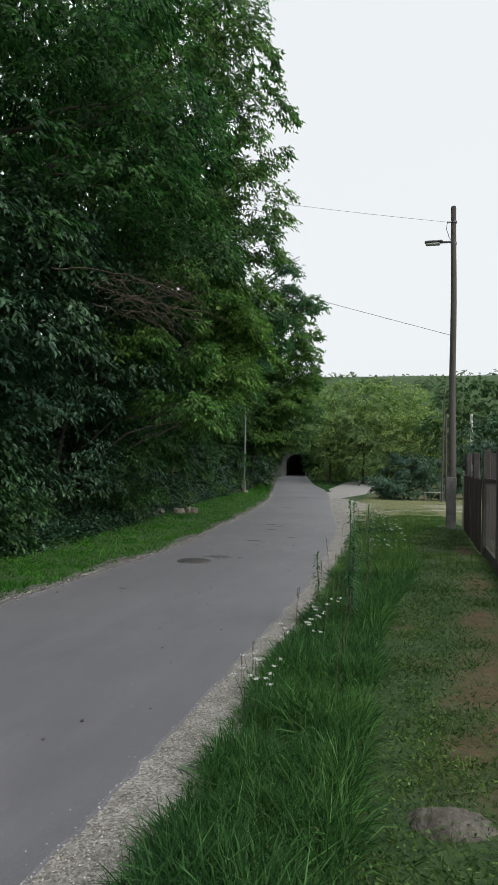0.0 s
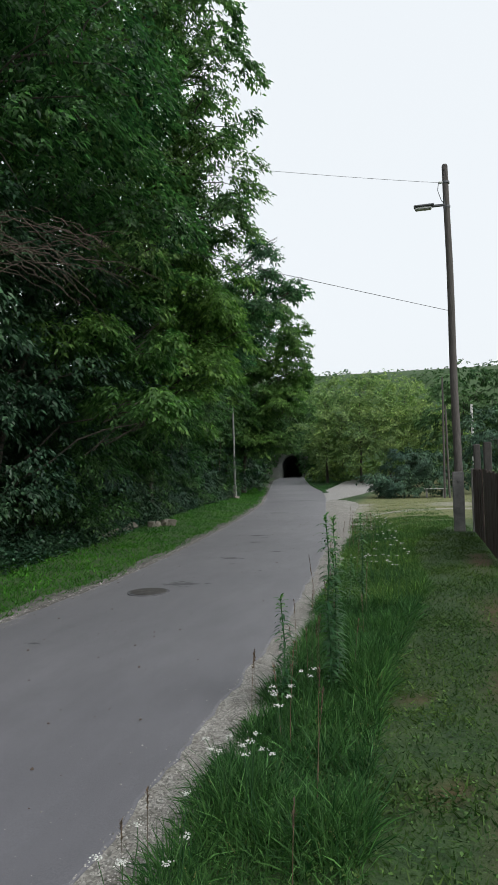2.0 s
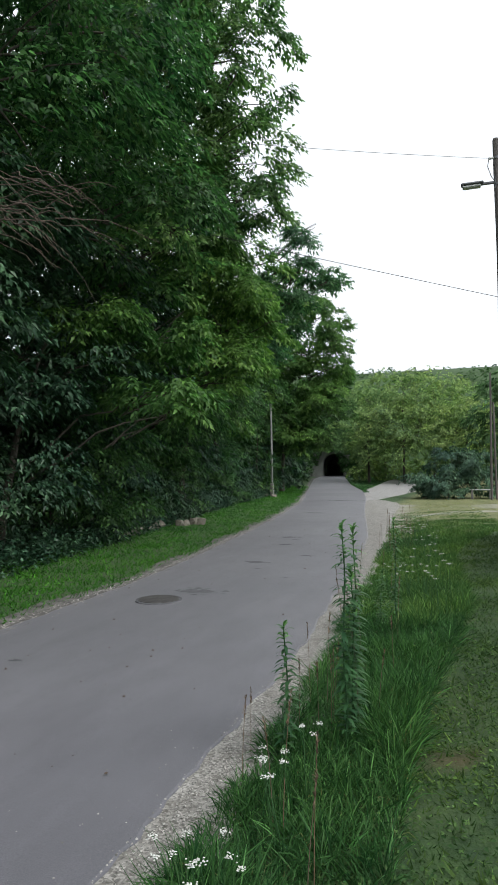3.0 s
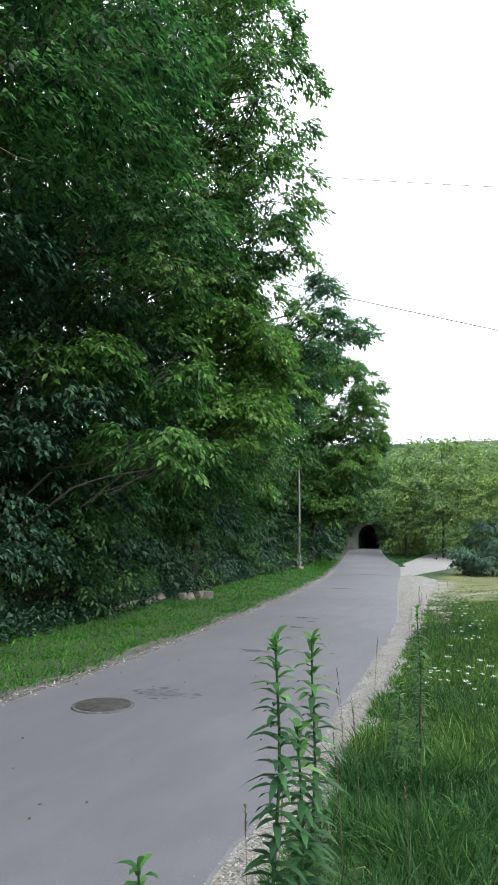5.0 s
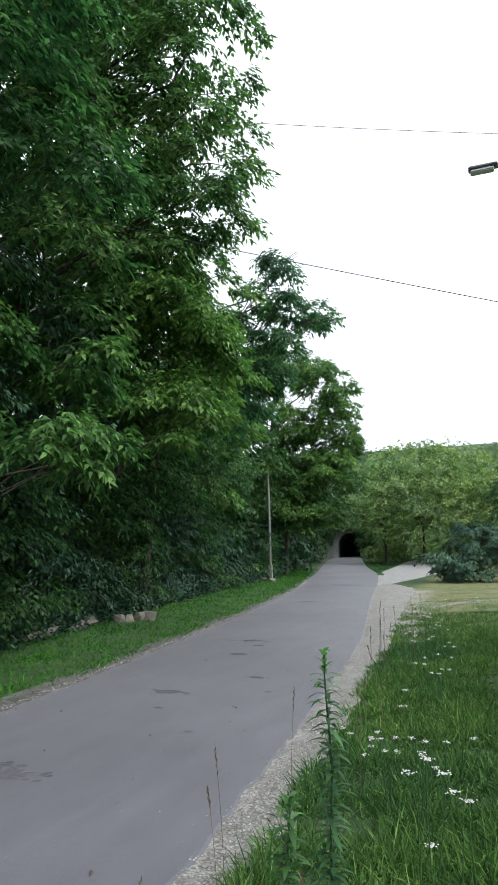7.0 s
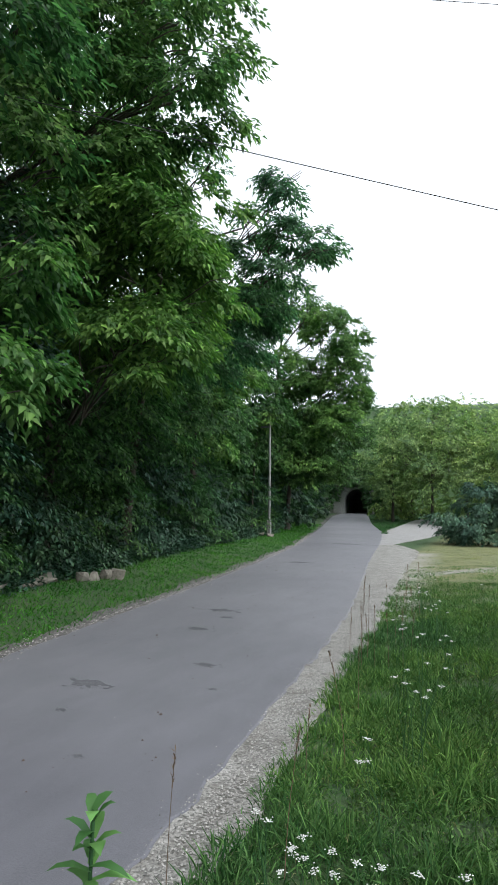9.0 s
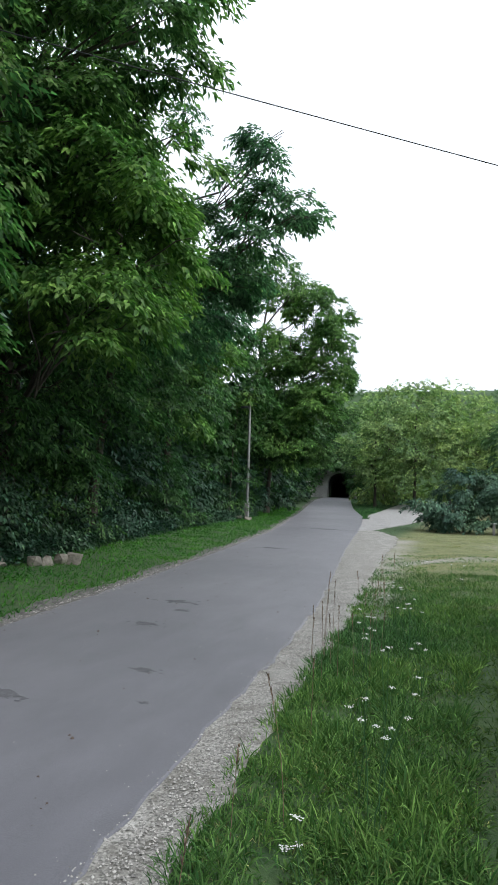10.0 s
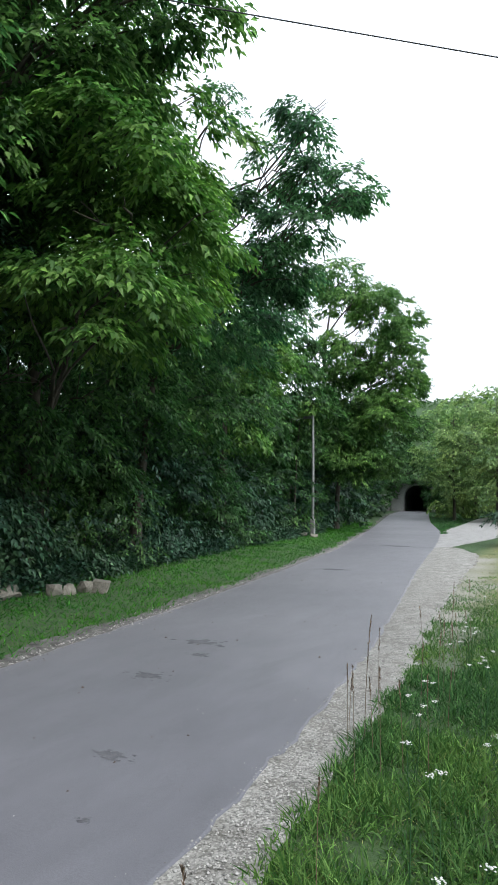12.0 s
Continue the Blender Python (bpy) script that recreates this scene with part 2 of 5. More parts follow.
def mesh_np(name, v, f, mat):
    """A mesh from arrays: v (n, 3), f (m, 3) or (m, 4)."""
    me = bpy.data.meshes.new(name)
    k = f.shape[1]
    me.vertices.add(len(v))
    me.vertices.foreach_set("co", np.ascontiguousarray(v, np.float32).ravel())
    me.loops.add(f.size)
    me.loops.foreach_set("vertex_index", np.ascontiguousarray(f, np.int32).ravel())
    me.polygons.add(len(f))
    me.polygons.foreach_set("loop_start", np.arange(0, f.size, k, dtype=np.int32))
    me.update(calc_edges=True)
    me.materials.append(mat)
    return me


def put(name, me, parent=None, label="", at=None):
    ob = new(name, me)
    if parent is not None:
        ob.parent = parent
    if at is not None:
        ob.location = at
    return tagged(ob, label)


def part(name, bm, mat, parent, label=""):
    me = bpy.data.meshes.new(name)
    bm.to_mesh(me)
    bm.free()
    me.materials.append(mat)
    return put(name, me, parent, label)


def thing(name, at, label, category, group="", turn=0.0):
    ob = new(name)
    ob.empty_display_size = 0.2
    ob.location = at
    ob.rotation_euler = (0, 0, radians(turn))
    return tagged(ob, label, category, group)


def box(bm, lo, hi, bevel=0.0, turn=None):
    """Adds a box from corner lo to corner hi, its edges bevelled."""
    r = bmesh.ops.create_cube(bm, size=1.0)
    size, mid = [b - a for a, b in zip(lo, hi)], [(a + b) / 2 for a, b in zip(lo, hi)]
    bmesh.ops.scale(bm, vec=size, verts=r["verts"])
    if turn is not None:
        bmesh.ops.rotate(bm, matrix=turn, verts=r["verts"])
    bmesh.ops.translate(bm, vec=mid, verts=r["verts"])
    if bevel:
        edges = list({e for v in r["verts"] for e in v.link_edges})
        bmesh.ops.bevel(bm, geom=edges, offset=bevel, segments=1, affect="EDGES", clamp_overlap=True)
    return bm


def tube_arrays(points, radii, sides=7):
    """A tapered tube along points: vertices and quads."""
    p = np.asarray(points, float)
    d = np.gradient(p, axis=0)
    d /= np.linalg.norm(d, axis=1)[:, None] + 1e-9
    ref = np.where(np.abs(d[:, 2:3]) > 0.9, np.array([[1.0, 0, 0]]), np.array([[0, 0, 1.0]]))
    a = np.cross(d, ref)
    a /= np.linalg.norm(a, axis=1)[:, None] + 1e-9
    b = np.cross(d, a)
    t = np.arange(sides) / sides * 2 * np.pi
    ring = a[:, None] * np.cos(t)[None, :, None] + b[:, None] * np.sin(t)[None, :, None]
    v = (p[:, None] + ring * np.asarray(radii)[:, None, None]).reshape(-1, 3)
    f = []
    for i in range(len(p) - 1):
        for j in range(sides):
            k = (j + 1) % sides
            f.append((i * sides + j, i * sides + k, (i + 1) * sides + k, (i + 1) * sides + j))
    return v, np.array(f)


def tubes(name, lines, mat, sides=7):
    """Several tapered tubes in one mesh; lines: (points, radii)."""
    vs, fs, base = [], [], 0
    for points, radii in lines:
        v, f = tube_arrays(points, radii, sides)
        vs.append(v)
        fs.append(f + base)
        base += len(v)
    me = mesh_np(name, np.concatenate(vs), np.concatenate(fs), mat)
    me.shade_smooth()
    return me


def unit(v):
    return v / (np.linalg.norm(v, axis=-1, keepdims=True) + 1e-9)


def leaves(name, base, way, length, width, mat, rng, sag=0.25, toward_sky=np.array([0, 0, 1.0])):
    """Pointed leaves folded along the midrib, one island each. base, way: (n, 3)."""
    n = len(base)
    way = unit(way)
    up = unit(rng.normal(0, 0.38, (n, 3)) + toward_sky)
    side = unit(np.cross(way, up))
    face = np.cross(side, way)
    length, width = np.broadcast_to(length, n)[:, None], np.broadcast_to(width, n)[:, None]
    down = np.array([0, 0, -1.0])
    mid = base + way * length * 0.42
    left, right = mid + side * width * 0.5 + face * width * 0.16, mid - side * width * 0.5 + face * width * 0.16
    tip = base + way * length + down * length * sag
    v = np.stack([base, left, tip, right], 1).reshape(-1, 3)
    i = np.arange(n)[:, None] * 4
    f = np.stack([np.concatenate([i, i + 2, i + 1], 1), np.concatenate([i, i + 3, i + 2], 1)], 1).reshape(-1, 3)
    return mesh_np(name, v, f, mat)


def ball_points(rng, n, inner=0.55):
    """Points in the outer shell of a unit ball."""
    d = unit(rng.normal(0, 1, (n, 3)))
    return d * (inner + (1 - inner) * rng.random((n, 1)) ** 0.6)


def sprays(rng, lobes, total, clump=0.34, per=9):
    """Leaf bases, directions and faces for a crown made of lobes (centre, radii): each lobe carries leafy pads that arch over like small roofs, twigs on each pad, drooping leaves on each twig."""
    area = np.array([(r[0] * r[1] + r[1] * r[2] + r[0] * r[2]) for c, r in lobes])
    bases, ways, faces = [], [], []
    for (c, r), share in zip(lobes, area / area.sum()):
        c, r = np.asarray(c, float), np.asarray(r, float)
        n_twig = max(6, int(total * share / per))
        n_pad = max(7, int(34 * (r.mean() / 2.0) ** 1.2))
        cc = ball_points(rng, n_pad, 0.6) * (0.72 + 0.33 * rng.random((n_pad, 1)))
        cs = clump * r.mean() * rng.uniform(0.55, 1.35, n_pad)
        pick = rng.choice(n_pad, n_twig, p=cs ** 2 / (cs ** 2).sum())
        lean = unit(cc * r)[pick]
        d = rng.normal(0, 1, (n_twig, 3)) + lean * 0.9
        d[:, 2] = np.abs(d[:, 2]) * 0.9
        d = unit(d)
        shell = rng.uniform(0.72, 1.04, (n_twig, 1))
        q = d * shell * cs[pick][:, None]
        q[:, 2] *= 0.55
        flat = np.hypot(d[:, 0], d[:, 1])
        q[:, 2] -= 0.35 * cs[pick] * flat ** 2
        foot_at = c + cc[pick] * r + q
        out = d * np.array([1, 1, 0.25]) + lean * np.array([0.4, 0.4, 0]) + rng.normal(0, 0.3, (n_twig, 3))
        out[:, 2] -= 0.1 + 0.35 * flat
        out = unit(out)
        long = rng.uniform(0.18, 0.42, n_twig)
        s = np.linspace(0.0, 1.0, per)[None, :, None]
        pos = foot_at[:, None] + out[:, None] * long[:, None, None] * s
        pos[:, :, 2] -= (0.16 * s * s * long[:, None, None])[:, :, 0]
        sidew = unit(np.cross(out, np.array([0, 0, 1.0])))
        sign = np.where(np.arange(per) % 2 == 0, 1.0, -1.0)[None, :, None]
        way = out[:, None] * 0.8 + sidew[:, None] * sign * 0.7 + rng.normal(0, 0.22, (n_twig, per, 3)) + np.array([0, 0, -0.3])
        face = np.repeat((d * 0.7 + np.array([0, 0, 0.75]))[:, None], per, 1)
        bases.append((pos + rng.normal(0, 0.025, pos.shape)).reshape(-1, 3))
        ways.append(way.reshape(-1, 3))
        faces.append(face.reshape(-1, 3))
    return np.concatenate(bases), np.concatenate(ways), np.concatenate(faces)


def bent(a, b, rng, steps=6, wander=0.07):
    """Points from a to b that wander like a limb."""
    a, b = np.asarray(a, float), np.asarray(b, float)
    s = np.linspace(0, 1, steps)[:, None]
    p = a + (b - a) * s
    p[1:-1] += rng.normal(0, wander, (steps - 2, 3)) * np.linalg.norm(b - a) * 0.3
    p[:, 2] += (np.sin(s[:, 0] * np.pi) * 0.08 * np.linalg.norm(b - a))
    return p


BOUGH = (-2.1, 5.35, 3.45)


def tree(name, at, lobes, count, leaf, mat, seed, label, height=None, girth=0.16, group="roadside trees", clump=0.34, limbs=True, category="tree"):
    """A tree: trunk, limbs to its lobes, a crown of single leaves. lobes hold world places."""
    rng = np.random.default_rng(seed)
    root = thing(name, at, label, category, group)
    at = np.asarray(at, float)
    local = [(np.asarray(c, float) - at, r) for c, r in lobes]
    top = height or max(c[2] for c, r in local)
    lean = np.mean([c for c, r in local], axis=0) * np.array([0.35, 0.35, 0])
    pts = np.array([lean * s ** 1.5 + np.array([0, 0, -0.15 + (top + 0.15) * s]) + rng.normal(0, 0.05 * s, 3) for s in np.linspace(0, 1, 9)])
    rad = girth * (1 - 0.85 * np.linspace(0, 1, 9)) * np.array([1.35] + [1.0] * 8)
    put("trunk", tubes("trunk", [(pts, rad)], M_BARK, 9), root)
    if limbs:
        for c, r in local:
            s = min(0.9, max(0.15, (c[2] - 0.45 * np.hypot(c[0], c[1])) / top))
            k = np.array([np.interp(s, np.linspace(0, 1, 9), pts[:, i]) for i in range(3)])
            lines = [(bent(k, c, rng, 7), np.linspace(girth * 0.3, girth * 0.08, 7))]
            for _ in range(7):
                e = c + ball_points(rng, 1, 0.6)[0] * np.asarray(r) * 0.9
                m = k + (c - k) * rng.uniform(0.5, 1.0)
                lines.append((bent(m, e, rng, 6), np.linspace(girth * 0.12, 0.006, 6)))
            put("limb", tubes("limb", lines, M_BARK, 5), root)
    b, w, up = sprays(rng, local, count, clump)
    n = len(b)
    put("crown", leaves("crown", b, w, leaf * rng.uniform(0.7, 1.25, n), leaf * 0.5 * rng.uniform(0.8, 1.2, n), mat, rng, 0.25, up), root)
    return root


# ---- the lie of the land ----
LEFT = ([-12, 5, 10, 12.8, 16.5, 19.5, 24, 28, 31, 40, 57, 69, 80, 96], [-3.82, -3.89, -3.94, -4.17, -4.62, -4.98, -5.6, -6.25, -6.7, -8.6, -12.2, -14.6, -16.1, -18.4])
RIGHT = ([-12, 0, 3, 7.4, 9.5, 11.4, 12.9, 14.5, 17.3, 21.5, 25.5, 30, 33, 38, 47, 57, 69, 80, 96], [-0.74, -0.71, -0.72, -0.77, -0.93, -1.05, -1.19, -1.3, -1.6, -2.25, -2.9, -3.55, -3.95, -4.7, -6.2, -8.7, -11.2, -13.3, -16.0])
VERGE = ([-12, 0.5, 2, 4, 7, 10, 13, 16, 19, 22, 25, 28, 31, 33, 34.5], [-0.3, -0.3, -0.36, -0.42, -0.46, -0.63, -0.85, -1.02, -1.35, -1.6, -1.85, -2.0, -2.3, -3.0, -3.6])
TRACK = ([31.5, 33, 36, 42.5, 50, 60, 90], [-3.6, -3.75, -3.5, -2.85, -2.4, -2.3, -2.3])
FOOT = ([-12, 7.4, 9.2, 13, 17.5, 20.5, 23.7, 31.5, 37.7, 58, 80], [-5.6, -5.65, -5.8, -6.3, -7.1, -7.6, -8.2, -9.3, -10.0, -13.7, -18.5])


def left_edge(y):
    return np.interp(y, *LEFT)


def right_edge(y):
    return np.interp(y, *RIGHT)


def verge_edge(y):
    return np.interp(y, *VERGE)


def foot(y):
    return np.interp(y, *FOOT)


def smooth(a, b, v):
    t = np.clip((v - a) / (b - a), 0, 1)
    return t * t * (3 - 2 * t)


def rise(y):
    """The road's own height: level, then climbing a little to the tunnel."""
    return 0.55 * smooth(44, 80, y)


def land(x, y):
    """Height of the ground."""
    x, y = np.asarray(x, float), np.asarray(y, float)
    z = rise(y) + 0.12 * smooth(0, 2.2, x - verge_edge(y)) * (1 - smooth(24, 34, y))
    z = z + 0.10 * smooth(0.2, 2.0, left_edge(y) - x) * (1 - smooth(60, 78, y))
    on_road = (x > left_edge(y) - 0.1) & (x < np.where(y < 33.5, verge_edge(y) - 0.02, np.interp(y, *TRACK) - 0.02)) & (y < 100)
    z = np.where(on_road, rise(y) - 0.05, z)
    z = z + 25.8 * smooth(105, 180, y) + 10 * smooth(170, 420, y)
    z = z + 6 * smooth(40, 140, np.abs(x)) * smooth(40, 120, y)
    return z


def wobble(x, y, s=1.0, seed=0.0):
    return np.array([noise.noise((float(a) * s, float(b) * s, seed)) for a, b in zip(np.ravel(x), np.ravel(y))]).reshape(np.shape(x))


# ground sheet, fine near the walk and coarse towards the horizon
xs = np.unique(np.concatenate([np.linspace(-700, -40, 14), np.linspace(-40, -10, 21), np.arange(-10, 3.5, 0.14), np.linspace(3.5, 40, 24), np.linspace(40, 700, 14)]))
ys = np.unique(np.concatenate([np.linspace(-300, -12, 8), np.arange(-12, 32, 0.22), np.linspace(32, 110, 60), np.linspace(110, 420, 40), np.linspace(420, 1500, 8)]))
gx, gy = np.meshgrid(xs, ys)
gz = land(gx, gy)
near = (gx > -10) & (gx < 3.5) & (gy > -12) & (gy < 32) & ((gx < left_edge(gy) - 0.2) | (gx > verge_edge(gy)))
gz[near] += 0.02 * wobble(gx[near], gy[near], 1.7)
gv = np.stack([gx, gy, gz], -1).reshape(-1, 3)
r, c = np.meshgrid(np.arange(len(ys) - 1), np.arange(len(xs) - 1), indexing="ij")
a = (r * len(xs) + c).ravel()
gm = mesh_np("ground", gv, np.stack([a, a + 1, a + len(xs) + 1, a + len(xs)], 1), M_GROUND)
gm.shade_smooth()


def dry_amount(x, y):
    """Where the verge is mown short and yellow."""
    d = smooth(17, 23, y) * smooth(-0.5, 0.4, x - verge_edge(np.minimum(y, 30))) * (1 - smooth(60, 90, y)) * (x < 8)
    return np.clip(d, 0, 1)


def soil_amount(x, y):
    """Where feet and mowing have left bare earth beside the fence."""
    d = 0.0
    for cx, cy, rx, ry in ((1.3, 3.3, 0.4, 1.2), (1.15, 1.75, 0.35, 0.4), (1.4, 5.2, 0.35, 1.0), (1.45, 7.6, 0.3, 1.2), (1.5, 11.5, 0.25, 1.2), (1.05, 2.2, 0.2, 0.3), (0.75, 3.9, 0.14, 0.12), (0.9, 2.9, 0.1, 0.12), (0.55, 5.1, 0.16, 0.13)):
        d = np.maximum(d, 1 - smooth(0.3, 1.35, np.hypot((x - cx) / rx, (y - cy) / ry)))
    return np.clip(d * (0.85 + 0.9 * wobble(x, y, 3.5, 9.0)), 0, 1)


def pale_amount(x, y):
    """Grit trodden out over the verge: a fringe by the asphalt and a worn path across."""
    w = wobble(x, y, 0.9, 7.0)
    fringe = (1 - smooth(0.2, 1.0 + 0.5 * w, x - verge_edge(np.minimum(y, 30)))) * smooth(15, 19, y) * (1 - smooth(29.5, 31, y)) * (x > left_edge(y) + 1)
    line = 24.2 + 0.55 * (x - 1.0) * 0.6 + 0.35 * np.sin(x * 1.3)
    path = (1 - smooth(0.25, 0.75, np.abs(y - line) + 0.3 * w)) * (x < 6) * (x > -2.6)
    yard = (1 - smooth(0.6, 1.3, np.hypot((x - 2.3) / 1.7, (y - 28.5) / 2.2))) * 0.8
    return np.clip(np.maximum(np.maximum(fringe, path), yard) * (0.75 + 0.5 * w), 0, 1)


for key, values in (("pale", np.where((gx > -8) & (gx < 9) & (gy > 14) & (gy < 32), pale_amount(gx, gy), 0)), ("dry", dry_amount(gx, gy)), ("soil", np.clip(soil_amount(gx, gy) + 0.25 * near * wobble(gx, gy, 2.3, 4.0), 0, 1))):
    gm.attributes.new(key, "FLOAT", "POINT").data.foreach_set("value", values.astype(np.float32).ravel())
tagged(new("ground", gm), "rough grass verge with bare trodden earth", "ground", kind="structure")


def strip(name, y0, y1, step, left, right, height, mat, label, category, jag=0.0, across=8, seed=3.0, thick=0.03):
    """A sheet between two edges that runs along the road, with ragged edges and a lip."""
    y = np.arange(y0, y1 + 1e-6, step)
    lo = left(y) + jag * wobble(y, y * 0, 2.1, seed) + jag * 0.6 * wobble(y, y * 0, 9.0, seed)
    hi = right(y) + jag * wobble(y, y * 0, 2.3, seed + 5) + jag * 0.6 * wobble(y, y * 0, 8.0, seed + 5)
    s = np.concatenate([[0, 0, 0.008], np.linspace(0, 1, across)[1:-1], [0.992, 1, 1]])
    x = lo[:, None] + (hi - lo)[:, None] * s[None]
    yy = np.repeat(y[:, None], len(s), 1)
    z = height(x, yy)
    z[:, 0] -= thick
    z[:, -1] -= thick
    v = np.stack([x, yy, z], -1).reshape(-1, 3)
    r, c = np.meshgrid(np.arange(len(y) - 1), np.arange(len(s) - 1), indexing="ij")
    a = (r * len(s) + c).ravel()
    me = mesh_np(name, v, np.stack([a, a + 1, a + len(s) + 1, a + len(s)], 1), mat)
    return tagged(new(name, me), label, category, kind="structure")


def crown_of_road(x, y):
    s = (x - left_edge(y)) / (right_edge(y) - left_edge(y))
    return rise(y) + 0.02 * np.sin(np.clip(s, 0, 1) * np.pi) - 0.005


strip("road", -12, 96, 0.12, left_edge, right_edge, crown_of_road, M_ASPHALT, "narrow old grey asphalt lane with crumbling edges", "road", 0.05, 10)
strip("gravel_shoulder", -12, 34, 0.15, lambda y: right_edge(y) - 0.1, lambda y: verge_edge(y) + 0.06, lambda x, y: rise(y) - 0.012 + 0.036 * smooth(0, 0.35, x - right_edge(y)), M_BED, "pale gravel shoulder along the asphalt", "gravel", 0.1, 9, 7.0)
strip("left_gutter", -12, 78, 0.15, lambda y: left_edge(y) - 0.26 - 0.08 * np.sin(y * 1.7), lambda y: left_edge(y) + 0.07, lambda x, y: rise(y) - 0.012 + 0.03 * smooth(0.0, 0.25, left_edge(y) - x), M_SILT, "thin dark line of silt along the lane edge", "silt", 0.1, 6, 11.0, 0.05)
strip("side_track", 31.5, 90, 0.3, lambda y: np.where(y < 46.5, right_edge(y) - 0.25, np.interp(y, [46, 52, 60, 85, 90], [-6.1, -6.2, -6.4, -6.4, -6.4])), lambda y: np.interp(y, *TRACK), lambda x, y: rise(y) - 0.012 + 0.03 * smooth(0.2, 1.0, x - right_edge(y)), M_TRACK, "pale gravel side track forking off the lane", "track", 0.1, 8, 2.0, 0.06)


def blob(name, cx, cy, rx, ry, z, mat, label, category, seed):
    """A worn hollow: a ragged outline with crumbs round it."""
    rng = np.random.default_rng(int(seed * 10) + 1)
    spots = [(cx, cy, rx, ry)]
    for _ in range(14):
        t, d = rng.uniform(0, 6.28), rng.uniform(0.9, 1.7)
        k = rng.uniform(0.05, 0.22)
        spots.append((cx + rx * d * math.cos(t), cy + ry * d * math.sin(t), rx * k, ry * k))
    v, f = [], []
    for sx, sy, ra, rb in spots:
        o, rim = len(v), 44 if ra == rx else 9
        v.append((sx, sy, z(sx, sy)))
        for i in range(rim):
            t = i / rim * 2 * math.pi
            k = 0.85 + 0.5 * noise.noise((math.cos(t) * 1.8 + sx, math.sin(t) * 1.8, seed)) + 0.45 * noise.noise((math.cos(t) * 7, math.sin(t) * 7 + sy, seed))
            x, y = sx + ra * k * math.cos(t), sy + rb * k * math.sin(t)
            v.append((x, y, z(x, y)))
        f += [(o, o + 1 + i, o + 1 + (i + 1) % rim) for i in range(rim)]
    return tagged(new(name, mesh_of(name, v, f, mat)), label, category, kind="structure")


def on_road(x, y):
    return float(crown_of_road(np.array(x), np.array(y))) + 0.0025


for i, (cx, cy, rx, ry) in enumerate([(-2.74, 9.55, 0.28, 0.17), (-3.02, 14.95, 0.2, 0.1), (-2.81, 12.3, 0.17, 0.1), (-2.15, 13.33, 0.11, 0.06), (-3.0, 15.85, 0.1, 0.07), (-3.3, 16.4, 0.26, 0.1), (-2.55, 11.6, 0.05, 0.04), (-3.0, 6.2, 0.06, 0.04), (-1.9, 10.9, 0.04, 0.03), (-1.75, 12.6, 0.035, 0.03), (-4.6, 24.6, 0.3, 0.15), (-5.2, 33.5, 0.7, 0.25)]):
    blob("road_patch", cx, cy, rx, ry, on_road, M_PATCH, "dark patched hollow in the asphalt", "patch", i * 3.7)


# ---- tunnel under the embankment ----
TX, TY, TZ, TW, TH = -14.7, 80.0, 0.56, 2.45, 2.7


def arch(half, spring, n=14):
    """Outline of an arched opening from its left foot over the crown to its right foot."""
    pts = [(-half, 0.0)]
    for i in range(n + 1):
        t = math.pi * (1 - i / n)
        pts.append((half * math.cos(t), spring + (TH - spring) * math.sin(t)))
    return pts + [(half, 0.0)]


